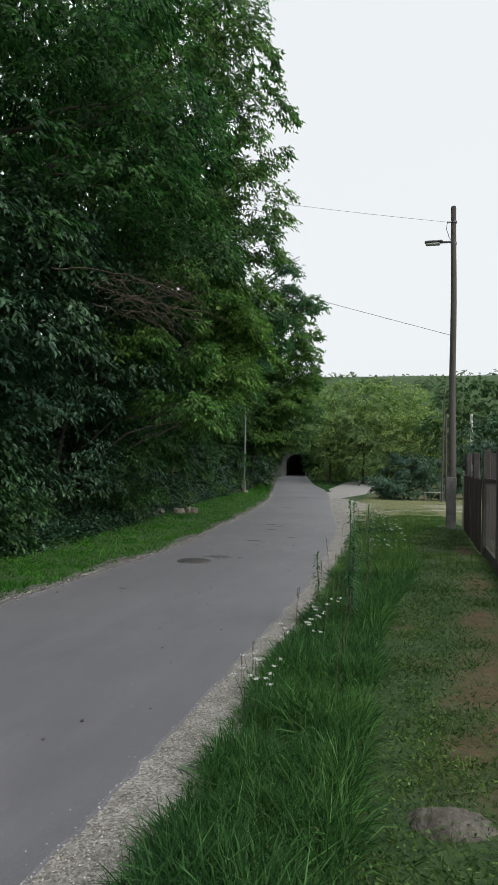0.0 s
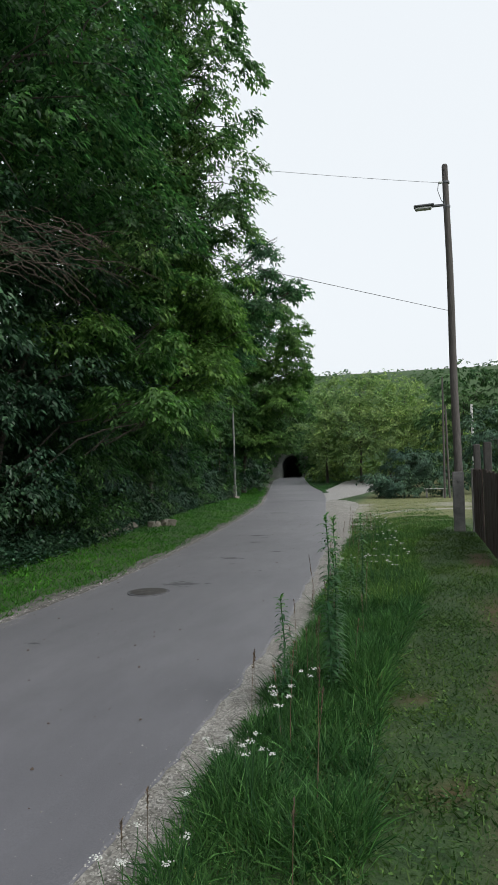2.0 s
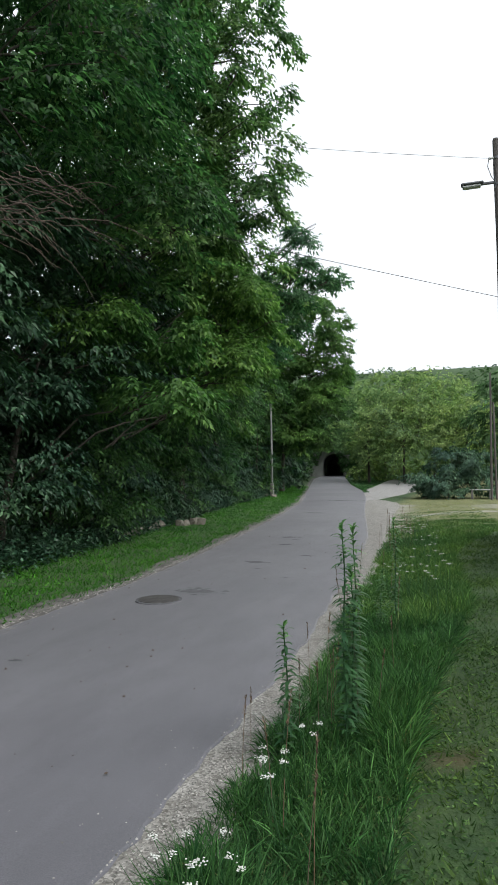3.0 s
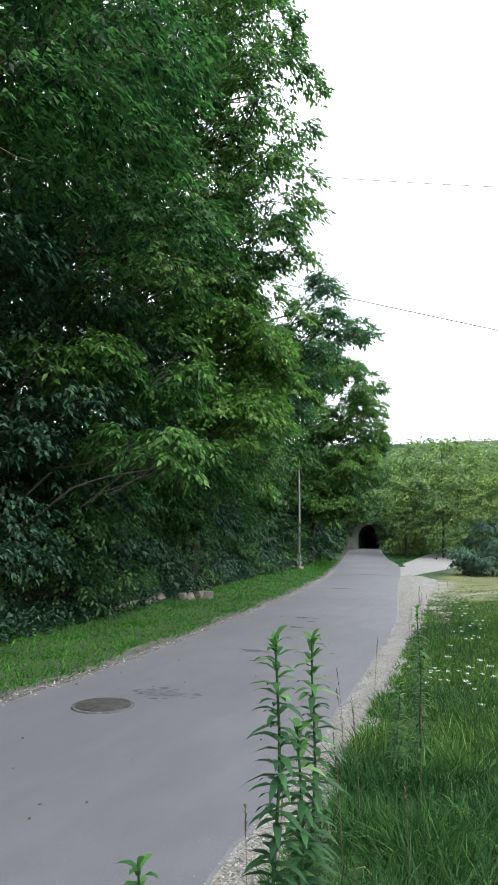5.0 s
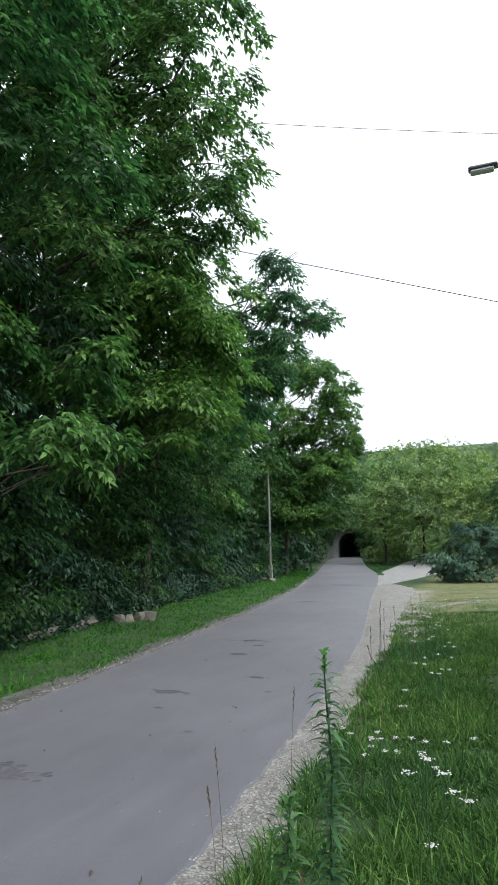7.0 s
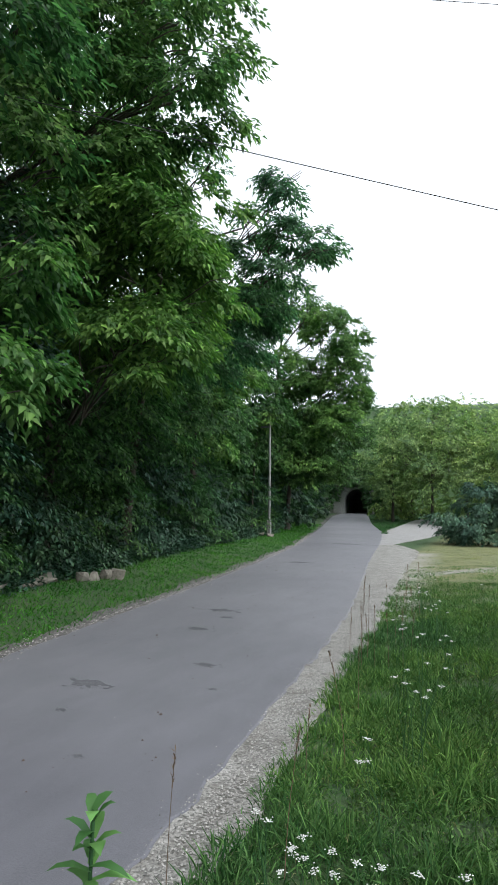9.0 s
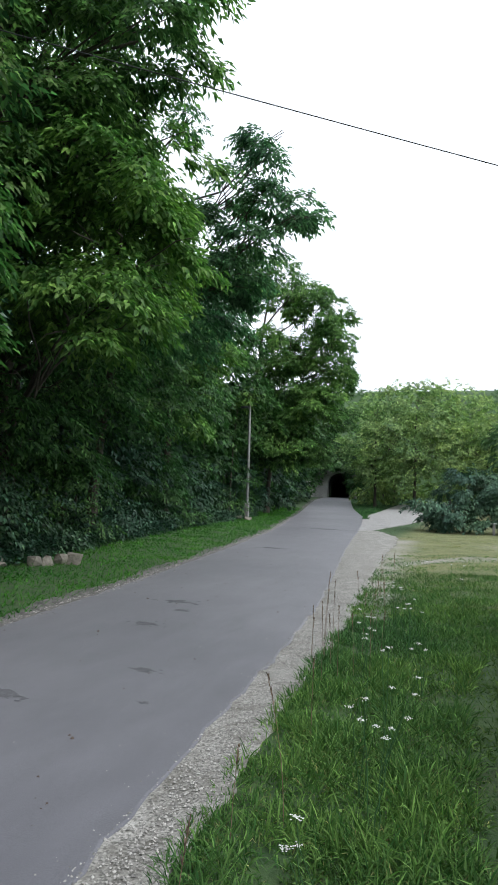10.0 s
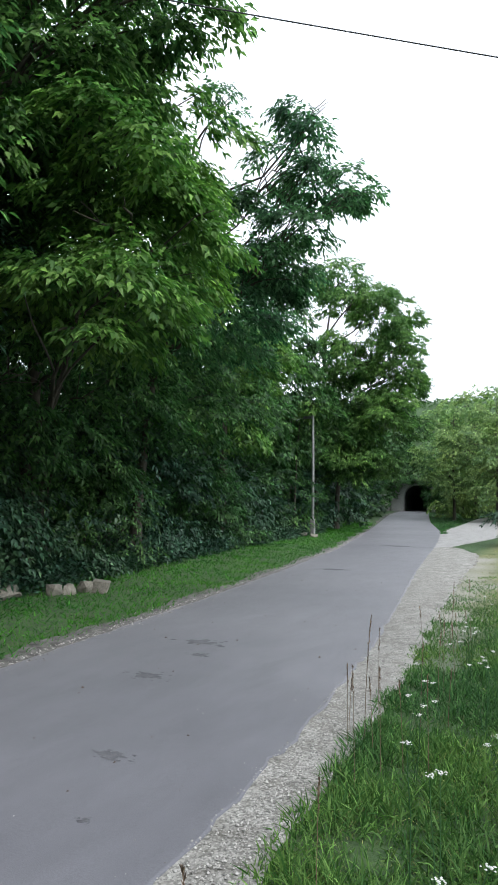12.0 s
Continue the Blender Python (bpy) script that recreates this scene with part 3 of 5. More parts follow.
def tunnel():
    root = thing("tunnel", (TX, TY, TZ), "grey stone tunnel mouth with a dark arched vault", "tunnel")
    hole = arch(TW / 2, 1.45)
    x0, x1, top, depth = -2.6, 1.9, 3.35, 0.7
    rim = [(x0, -0.3)]
    for x, z in hole[1:-1]:
        s = (x + TW / 2) / TW
        rim.append((x0 + (x1 - x0) * s, top + 0.12 * math.sin(s * 9)))
    rim.append((x1, -0.3))
    n = len(hole)
    v = [(x, 0, z) for x, z in hole] + [(x, 0, z) for x, z in rim] + [(x, depth, z) for x, z in hole] + [(x, depth, z) for x, z in rim]
    f = [(i + 1, i, n + i, n + i + 1) for i in range(n - 1)]
    f += [(2 * n + i, 2 * n + i + 1, 3 * n + i + 1, 3 * n + i) for i in range(n - 1)]
    f += [(i, i + 1, 2 * n + i + 1, 2 * n + i) for i in range(n - 1)]
    f += [(n + i + 1, n + i, 3 * n + i, 3 * n + i + 1) for i in range(n - 1)]
    put("portal_wall", mesh_of("portal_wall", v, f, M_PLASTER), root, "pale grey rendered portal wall")
    # ring of arch stones
    for i in range(1, n - 2):
        (ax, az), (bx, bz) = hole[i], hole[i + 1]
        k = 1.14
        def out(x, z):
            return x * k, 1.45 + (z - 1.45) * k
        (cx, cz), (dx, dz) = out(bx, bz), out(ax, az)
        q = [(ax, az), (bx, bz), (cx, cz), (dx, dz)]
        mx, mz = sum(p[0] for p in q) / 4, sum(p[1] for p in q) / 4
        q = [(mx + (x - mx) * 0.94, mz + (z - mz) * 0.94) for x, z in q]
        v = [(x, -0.06, z) for x, z in q] + [(x, 0.05, z) for x, z in q]
        put("arch_stone", mesh_of("arch_stone", v, [(3, 2, 1, 0), (0, 1, 5, 4), (1, 2, 6, 5), (2, 3, 7, 6), (3, 0, 4, 7)], M_PLASTER), root)
    # vault behind, turning off into the dark
    v, f = [], []
    for j, (dy, dx) in enumerate(((depth - 0.02, 0), (4, -0.2), (8, -0.8), (12, -2.0), (15, -3.6))):
        v += [(x * 1.04 + dx, dy, z * 1.03 - 0.05) for x, z in hole]
    for j in range(4):
        f += [(j * n + i, j * n + i + 1, (j + 1) * n + i + 1, (j + 1) * n + i) for i in range(n - 1)]
    f.append(tuple(4 * n + i for i in range(n)))
    put("vault", mesh_of("vault", v, f, M_VAULT), root, "unlit tunnel vault")
    # wing wall that leans away on the lane's left side
    bm = bmesh.new()
    box(bm, (-3.5, -1.6, -0.4), (-3.1, 0.5, 1.7), 0.05, Matrix.Rotation(radians(-25), 3, "Z"))
    part("wing_wall", bm, M_PLASTER, root, "low stone wing wall")
    return root


tunnel()


def embankment(name, x0, x1, floor_z):
    """An earth bank behind the portal."""
    nx, ny = 24, 14
    v, f = [], []
    for j in range(ny):
        for i in range(nx):
            x, s = x0 + (x1 - x0) * i / (nx - 1), j / (ny - 1)
            y = TY + 0.72 + 18 * s
            z = max(floor_z, 0.2 + 5.2 * float(smooth(0.0, 0.28, s if floor_z < 1 else s + 0.3)) + 0.3 * noise.noise((x * 0.4, y * 0.4, 2)))
            v.append((x, y, z))
    for j in range(ny - 1):
        for i in range(nx - 1):
            a = j * nx + i
            f.append((a, a + 1, a + nx + 1, a + nx))
    return tagged(new(name, mesh_of(name, v, f, M_GROUND, True)), "overgrown earth bank above the tunnel", "embankment", kind="structure")


embankment("embankment_left", -60, TX - 1.3, -0.5)
embankment("embankment_right", TX + 1.3, 30, -0.5)
embankment("embankment_top", TX - 1.35, TX + 1.35, 3.6)


# ---- woods on the lane's left ----
WALNUT = "tall broadleaf tree with drooping dark green leaves overhanging the lane"
BRIGHT = "broadleaf tree with lighter yellow-green drooping leaves"
tree("broadleaf_tree", (-9.4, 15.6, 0.05), [((-4.45, 16.6, 8.2), (1.1, 1.2, 0.65)), ((-4.6, 16.2, 10.7), (1.25, 1.4, 0.9)), ((-4.3, 16.4, 9.4), (1.15, 1.3, 0.8)), ((-5.3, 16.8, 7.0), (1.0, 1.1, 0.6)), ((-5.7, 16.4, 8.6), (1.3, 1.4, 1.2)), ((-5.9, 16.2, 11.2), (1.3, 1.4, 1.2)), ((-4.8, 16.2, 13.8), (1.4, 1.5, 1.2)), ((-4.5, 16.4, 12.1), (1.3, 1.4, 0.8)), ((-6.8, 15.6, 13.8), (2.3, 2.4, 2.1)), ((-6.8, 14.8, 10.0), (2.3, 2.6, 2.6)), ((-6.4, 15.2, 6.6), (2.0, 2.2, 1.5)), ((-8.8, 16.0, 10.5), (2.2, 2.6, 3.2)), ((-7.4, 17.6, 16.0), (2.2, 2.2, 1.8))], 86000, 0.128, M_LEAF_CANOPY_LIT, 11, WALNUT, girth=0.24)
tree("broadleaf_tree", (-8.8, 9.6, 0.05), [((-6.0, 9.6, 7.6), (2.3, 2.8, 2.2)), ((-5.6, 11.6, 9.6), (2.0, 2.2, 2.0)), ((-6.3, 8.6, 10.8), (2.5, 2.6, 2.2)), ((-7.6, 11.2, 12.2), (2.4, 2.6, 2.4)), ((-6.6, 7.2, 6.0), (2.0, 2.2, 1.8)), ((-5.4, 12.2, 6.2), (1.6, 1.9, 1.4)), ((-7.0, 4.2, 8.6), (2.4, 2.6, 2.6))], 56000, 0.128, M_LEAF, 12, WALNUT, girth=0.22)
tree("broadleaf_tree", (-9.2, 19.6, 0.05), [((-6.9, 18.8, 6.2), (2.0, 2.0, 1.5)), ((-6.0, 18.2, 5.0), (1.5, 1.7, 1.1)), ((-5.2, 17.2, 6.9), (1.6, 1.6, 1.1)), ((-4.6, 16.8, 5.2), (1.2, 1.3, 1.0)), ((-5.2, 16.4, 4.0), (1.2, 1.3, 0.8)), ((-7.6, 19.6, 8.4), (1.9, 2.0, 1.5)), ((-8.8, 19.6, 10.6), (1.9, 2.0, 1.6))], 46000, 0.13, M_LEAF_BRIGHT, 13, BRIGHT, girth=0.2)
tree("airy_tree", (-9.0, 23.0, 0.05), [((-3.85, 21.6, 8.95), (0.55, 0.7, 0.42)), ((-4.6, 21.7, 8.2), (0.6, 0.8, 0.34)), ((-3.9, 21.6, 7.8), (0.75, 0.8, 0.28)), ((-3.3, 21.5, 7.4), (0.45, 0.6, 0.3)), ((-4.3, 21.7, 7.1), (0.85, 0.8, 0.26)), ((-5.6, 22.0, 7.6), (0.6, 0.8, 0.32)), ((-6.1, 21.7, 10.0), (0.32, 0.45, 0.25)), ((-5.1, 21.8, 6.25), (1.0, 1.2, 0.45)), ((-6.1, 22.2, 6.6), (1.1, 1.2, 0.6)), ((-7.2, 23.0, 6.2), (1.7, 1.9, 1.6))], 27000, 0.115, M_LEAF_AIRY, 14, "slender tree with an open airy crown leaning over the lane", girth=0.15, clump=0.42)
tree("broadleaf_tree", (-10.2, 29.5, 0.05), [((-9.7, 28.6, 4.6), (1.4, 2.2, 1.8)), ((-9.7, 30.0, 6.8), (1.5, 2.2, 1.4)), ((-10.5, 29.0, 6.0), (2.2, 2.4, 2.2))], 20000, 0.17, M_LEAF_BRIGHT, 15, BRIGHT, girth=0.18)
tree("broadleaf_tree", (-11.8, 42.4, 0.05), [((-9.0, 41.2, 11.6), (1.6, 1.6, 1.2)), ((-7.7, 41.2, 10.8), (1.4, 1.5, 1.1)), ((-6.8, 41.2, 9.2), (1.25, 1.3, 1.1)), ((-7.2, 41.0, 7.6), (1.4, 1.4, 1.0)), ((-8.9, 41.2, 8.6), (1.5, 1.5, 1.2)), ((-10.4, 41.6, 12.6), (1.6, 1.7, 1.3)), ((-10.8, 42.0, 8.6), (1.8, 2.0, 1.6)), ((-7.5, 41.0, 6.0), (1.3, 1.5, 1.2)), ((-9.0, 41.4, 5.6), (1.5, 1.8, 1.5)), ((-9.2, 41.0, 3.8), (1.5, 1.9, 1.6))], 50000, 0.16, M_LEAF_BRIGHT, 16, "roundish broadleaf tree with gaps of sky in its crown", girth=0.18)
tree("broadleaf_tree", (-11.0, 43.6, 0.05), [((-7.6, 43.0, 5.6), (1.5, 1.6, 1.5)), ((-8.6, 42.6, 3.6), (1.5, 1.8, 1.4)), ((-9.6, 42.2, 6.6), (1.6, 1.6, 1.6)), ((-7.9, 44.4, 7.6), (1.4, 1.5, 1.2)), ((-10.0, 42.0, 4.2), (1.6, 1.8, 1.8))], 22000, 0.16, M_LEAF, 21, "dense dark green broadleaf tree overhanging the bend", girth=0.15)
tree("broadleaf_tree", (-13.0, 37.0, 0.05), [((-11.4, 36.6, 6.0), (2.0, 3.0, 2.4)), ((-12.2, 37.6, 8.6), (2.2, 2.4, 1.8)), ((-11.2, 38.8, 4.6), (1.8, 2.4, 2.0))], 20000, 0.19, M_LEAF, 17, "dense dark green broadleaf tree behind the metal post", girth=0.18)
tree("broadleaf_tree", (-14.4, 50.0, 0.05), [((-13.0, 49.4, 5.0), (2.0, 3.4, 2.6)), ((-12.8, 51.6, 7.0), (1.8, 2.6, 1.8)), ((-14.4, 52.0, 5.0), (2.4, 3.0, 3.0))], 18000, 0.22, M_LEAF, 18, "dense dark green broadleaf tree beside the lane", girth=0.18)
tree("broadleaf_tree", (-18.6, 66.0, 0.4), [((-16.9, 64.5, 4.6), (1.9, 4.0, 3.2)), ((-17.2, 69.0, 5.2), (1.9, 3.6, 3.0)), ((-19.2, 75.0, 5.4), (2.0, 3.6, 3.4)), ((-17.6, 68.0, 8.2), (2.2, 4.0, 2.0))], 16000, 0.27, M_LEAF, 19, "dense dark green broadleaf tree near the tunnel", girth=0.2)

tree("overhanging_tree", (-7.4, 11.4, 0.05), [((-4.7, 12.6, 3.0), (0.8, 0.9, 0.45)), ((-4.2, 12.8, 2.8), (0.45, 0.5, 0.3)), ((-4.9, 13.7, 4.4), (0.8, 0.9, 0.5)), ((-6.0, 12.2, 4.6), (0.9, 1.0, 0.6))], 8000, 0.125, M_LEAF_BRIGHT, 20, "young tree with low yellow-green boughs hanging over the lane", girth=0.1, clump=0.4)

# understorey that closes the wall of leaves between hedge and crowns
# the four nearest take the darkened leaf colour as painted shade
for i, (uy, mat) in enumerate([(6.0, M_LEAF_BLUE_SHADED), (8.8, M_LEAF_BLUE_SHADED), (11.6, M_LEAF_BLUE_SHADED), (14.6, M_LEAF_BLUE_SHADED), (17.6, M_LEAF), (20.4, M_LEAF), (23.4, M_LEAF), (26.6, M_LEAF), (33.0, M_LEAF), (36.0, M_LEAF), (45.5, M_LEAF), (56.0, M_LEAF), (60.5, M_LEAF)]):
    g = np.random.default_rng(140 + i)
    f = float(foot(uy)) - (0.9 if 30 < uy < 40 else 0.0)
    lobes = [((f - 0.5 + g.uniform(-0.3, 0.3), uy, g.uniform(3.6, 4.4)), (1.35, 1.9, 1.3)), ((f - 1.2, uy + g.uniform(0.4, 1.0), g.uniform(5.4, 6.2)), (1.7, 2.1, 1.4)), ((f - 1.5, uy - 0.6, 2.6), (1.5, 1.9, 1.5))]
    tree("understorey_tree", (f - 2.0, uy, 0.05), lobes, 13000 if uy < 30 else 7500, 0.122 if uy < 30 else 0.17, mat, 140 + i, WALNUT.replace("tall", "low") if mat in (M_LEAF, M_LEAF_BLUE_SHADED) else BRIGHT, height=5.5, girth=0.1, clump=0.38)

# hedge shrubs along the wood's edge
SHRUB = "dense wild shrub with pale-edged green leaves at the wood's edge"
rng = np.random.default_rng(5)
y = 5.0
k = 0
while y < 76:
    f = float(foot(y))
    grow = 1 + 0.012 * (y - 5)
    r = rng.uniform(0.95, 1.6) * grow
    h = rng.uniform(2.3, 4.3) * (1 + 0.004 * y)
    f += rng.uniform(-0.4, 0.3)
    lobes = [((f - 0.75 * r, y, h * 0.42), (r * 0.85, r, h * 0.46)), ((f - 1.5 * r, y + 0.4 * r, h * 0.72), (r, r * 1.1, h * 0.45)), ((f - 0.5 * r, y + 0.7 * r, h * 0.27), (r * 0.6, r * 0.7, h * 0.28))]
    tree("shrub", (f - 1.1 * r, y, 0.02), lobes, int(10500 if y < 30 else 4500), 0.1 if y < 24 else 0.13 if y < 45 else 0.22, M_LEAF_BLUE_SHADED if k % 3 != 1 else M_LEAF, 100 + k, SHRUB, height=h * 0.8, girth=0.05, group="hedge shrubs", clump=0.4, limbs=False, category="shrub")
    y += 1.5 * r
    k += 1

# young yellow-green bough at the metal post's head
tree("young_tree", (-10.6, 36.8, 0.05), [((-9.9, 36.6, 5.5), (0.8, 0.8, 0.4)), ((-9.5, 36.4, 5.75), (0.6, 0.6, 0.28))], 900, 0.17, M_LEAF_BRIGHT, 40, "young tree with bright yellow-green leaves above the post", girth=0.05)


def scatter_leaves(name, boxes, count, leaf, mat, seed, label, category, ground=True):
    """Foliage of depth that nobody could count, filled into ellipsoids."""
    rng = np.random.default_rng(seed)
    b, w, up = sprays(rng, boxes, count, 0.42)
    n = len(b)
    me = leaves(name, b, w, leaf * rng.uniform(0.7, 1.3, n), leaf * 0.55 * rng.uniform(0.8, 1.2, n), mat, rng, 0.25, up)
    return tagged(new(name, me), label, category, kind="stuff")


deep = []
for y in np.arange(-4, 80, 3.6):
    f = float(foot(y))
    for back, h in ((3.6, 3.4), (6.5, 4.2), (11.0, 4.8)):
        deep.append(((f - back + rng.uniform(-0.6, 0.6), y + rng.uniform(-1, 1), h), (2.0, 2.7, h)))
    if y < 20:
        deep.append(((f - 3.6, y, 8.2), (1.8, 2.5, 3.0)))
        deep.append(((f - 3.8, y - 2.0, 12.6), (2.2, 2.6, 2.6)))
        deep.append(((f - 7.0, y, 9.4), (2.4, 2.7, 3.6)))
scatter_leaves("deep_wood", deep, 105000, 0.37, M_LEAF, 61, "deep shaded woodland behind the roadside trees", "woodland")
behind = [((-9 - rng.uniform(0, 2), yy, 6.5), (3.0, 3.2, 6.5)) for yy in (-14, -9, -4, 0.5, 4.0)]
scatter_leaves("wood_behind", behind, 26000, 0.2, M_LEAF, 62, "woodland edge beside the start of the walk", "woodland")

# ivy and ground elder under the hedge
n = 26000
iy = rng.uniform(4.5, 40, n) ** 1.0
ix = foot(iy) - rng.uniform(-0.25, 1.3, n) ** 1.0
ib = np.stack([ix, iy, land(ix, iy) + rng.random(n) ** 1.6 * 0.38 + 0.02], 1)
tagged(new("ivy", leaves("ivy", ib, rng.normal(0, 1, (n, 3)) * np.array([1, 1, 0.4]), rng.uniform(0.05, 0.11, n), rng.uniform(0.04, 0.07, n), M_LEAF_BLUE_SHADED, rng)), "low ivy and weeds under the hedge", "ivy", kind="stuff")

# bare dead boughs hanging in the near crown
rng = np.random.default_rng(8)
root = thing("dead_bough", BOUGH, "bare reddish-brown dead bough hanging in the crown", "branch")
put("bough", tubes("bough", [(bent((-1.5, -0.1, 0.5), (0.1, 0.2, 0.1), rng, 12, 0.03), np.linspace(0.009, 0.004, 12))], M_TWIG, 6), root)
for i in range(48):
    a = np.array([rng.uniform(-1.0, 0.0), rng.uniform(-0.4, 0.2), rng.uniform(-0.15, 0.35)])
    e = a + np.array([rng.uniform(0.2, 0.8), rng.uniform(-0.3, 0.5), rng.uniform(-0.45, 0.2)])
    put("twig", tubes("twig", [(bent(a, e, rng, 9, 0.07), np.linspace(0.005, 0.0016, 9))], M_TWIG, 4), root)


# ---- right side: grove, hill, bush ----
GROVE = "light green broadleaf tree in a sunlit grove beside the fork"
for i, (gx0, gy0, h, w) in enumerate([(-7.9, 62, 9.7, 2.4), (-7.0, 67, 11.2, 2.6), (-4.6, 60, 10.4, 2.8), (-2.2, 63, 10.5, 2.8), (0.6, 58, 8.2, 2.6), (-9.0, 74, 10.5, 2.4), (-1.0, 72, 11.0, 3.0), (2.8, 64, 7.5, 2.6)]):
    g = np.random.default_rng(70 + i)
    lobes = [((gx0 + g.uniform(-0.5, 0.5), gy0, h - 2.0), (w * 0.8, w * 0.8, 1.9)), ((gx0 - w * 0.5, gy0 - 0.6, h * 0.55), (w * 0.8, w * 0.9, h * 0.27)), ((gx0 + w * 0.55, gy0 - 0.5, h * 0.5), (w * 0.8, w * 0.9, h * 0.27)), ((gx0, gy0 - w * 0.7, h * 0.36), (w * 0.9, w * 0.6, h * 0.2))]
    tree("grove_tree", (gx0, gy0, 0.3), lobes, 18000, 0.17, M_LEAF_GROVE, 70 + i, GROVE, height=h * 0.8, girth=0.12, group="grove by the fork", clump=0.3)
under = [((xx, 67 + 3 * math.sin(xx), 1.3), (1.6, 1.6, 1.2)) for xx in np.arange(-8.5, 5, 1.7)]
scatter_leaves("undergrowth", under, 9000, 0.25, M_LEAF_GROVE, 81, "bushy undergrowth beneath the grove", "undergrowth")
tree("dark_bush", (-0.3, 36.6, 0.05), [((-1.1, 36.2, 1.1), (1.0, 1.2, 1.0)), ((0.1, 36.6, 1.75), (1.3, 1.2, 0.9)), ((1.0, 37.0, 1.6), (1.1, 1.2, 0.85)), ((0.9, 36.4, 0.8), (0.9, 0.8, 0.7)), ((-0.4, 36.0, 0.7), (1.1, 0.9, 0.65))], 15000, 0.13, M_BUSH, 90, "dark blue-green bush beside a wooden bench", height=1.8, girth=0.06, group="garden bushes", category="bush")
tree("garden_bush", (4.3, 40.0, 0.05), [((4.2, 40, 3.2), (1.5, 1.4, 1.7)), ((4.7, 40.4, 2.8), (1.0, 1.1, 1.0)), ((3.2, 39.6, 1.6), (1.3, 1.3, 1.4)), ((5.6, 40.2, 1.3), (1.2, 1.2, 1.0))], 9000, 0.17, M_BUSH, 91, "grey-green garden bush behind the fence", height=3.0, girth=0.06, group="garden bushes", category="bush")
tree("dark_tree", (3.4, 52.0, 0.3), [((2.6, 52, 5.8), (2.0, 2.0, 2.2)), ((4.6, 52, 6.8), (2.4, 2.0, 2.6)), ((7.6, 53, 6.6), (2.6, 2.2, 3.0)), ((5.0, 52, 3.4), (2.2, 1.8, 2.2)), ((2.4, 51, 2.6), (1.6, 1.6, 1.8))], 14000, 0.24, M_LEAF_FAR, 92, "dark green garden tree beyond the fence", height=6.0, group="garden trees")
hill = []
rng = np.random.default_rng(95)
for i in range(90):
    hy = rng.uniform(135, 188)
    hx = rng.uniform(-36, 46)
    hz = float(land(hx, hy))
    hill.append(((hx, hy, hz - rng.uniform(1.0, 1.7)), (rng.uniform(3.0, 5.0), rng.uniform(3.0, 5.0), rng.uniform(1.7, 2.6))))
scatter_leaves("hill_wood", hill, 85000, 0.45, M_LEAF_FAR, 96, "wooded hillside beyond the grove", "woodland")
far = []
for i in range(90):
    hx, hy = rng.uniform(-190, 190), rng.uniform(330, 430)
    far.append(((hx, hy, float(land(hx, hy)) + 5), (9, 9, 5.5)))
scatter_leaves("far_wood", far, 26000, 2.2, M_LEAF_HAZE, 97, "pale distant wood on the horizon", "woodland")
tree("lone_tree", (-5.15, 84.0, 1.0), [((-5.2, 83.5, 13.0), (0.7, 0.7, 0.8)), ((-4.4, 83.8, 12.6), (0.6, 0.6, 0.4)), ((-5.8, 83.8, 12.0), (1.4, 1.2, 0.9))], 900, 0.3, M_LEAF_FAR, 98, "thin treetop standing above the grove", girth=0.1)
tree("bank_tree", (-19.5, 84.0, 4.0), [((-18.5, 83.0, 7.6), (2.6, 2.4, 2.6)), ((-16.2, 82.2, 6.2), (2.0, 1.6, 1.9)), ((-14.0, 82.0, 5.8), (2.0, 1.5, 1.8)), ((-12.0, 82.4, 6.0), (2.0, 1.6, 2.4)), ((-15.2, 79.9, 4.0), (1.7, 0.7, 0.4)), ((-13.2, 79.8, 3.7), (1.1, 0.7, 0.6)), ((-17.4, 79.2, 2.9), (0.7, 0.8, 1.8)), ((-12.5, 79.6, 2.7), (0.55, 0.7, 1.6))], 13000, 0.28, M_LEAF, 99, "overhanging tree on the bank above the tunnel", girth=0.14)
tree("bank_tree", (-11.2, 81.5, 1.0), [((-11.2, 81.2, 3.4), (1.2, 0.9, 1.5)), ((-10.2, 80.0, 2.2), (1.4, 1.2, 1.6)), ((-9.2, 77.0, 4.4), (1.8, 1.6, 2.4))], 7000, 0.26, M_LEAF_GROVE, 101, "leafy young tree at the tunnel's side", girth=0.1)


tree("portal_creeper", (-13.0, 79.3, 0.6), [((-15.9, 79.6, 3.95), (0.9, 0.45, 0.4)), ((-14.7, 79.5, 3.85), (0.9, 0.45, 0.4)), ((-13.5, 79.4, 3.5), (0.6, 0.5, 0.6)), ((-12.9, 79.3, 2.2), (0.6, 0.6, 1.3)), ((-16.9, 79.3, 3.4), (0.5, 0.5, 0.7))], 6500, 0.16, M_LEAF, 102, "leafy creeper hanging over the tunnel mouth", girth=0.05, clump=0.45)


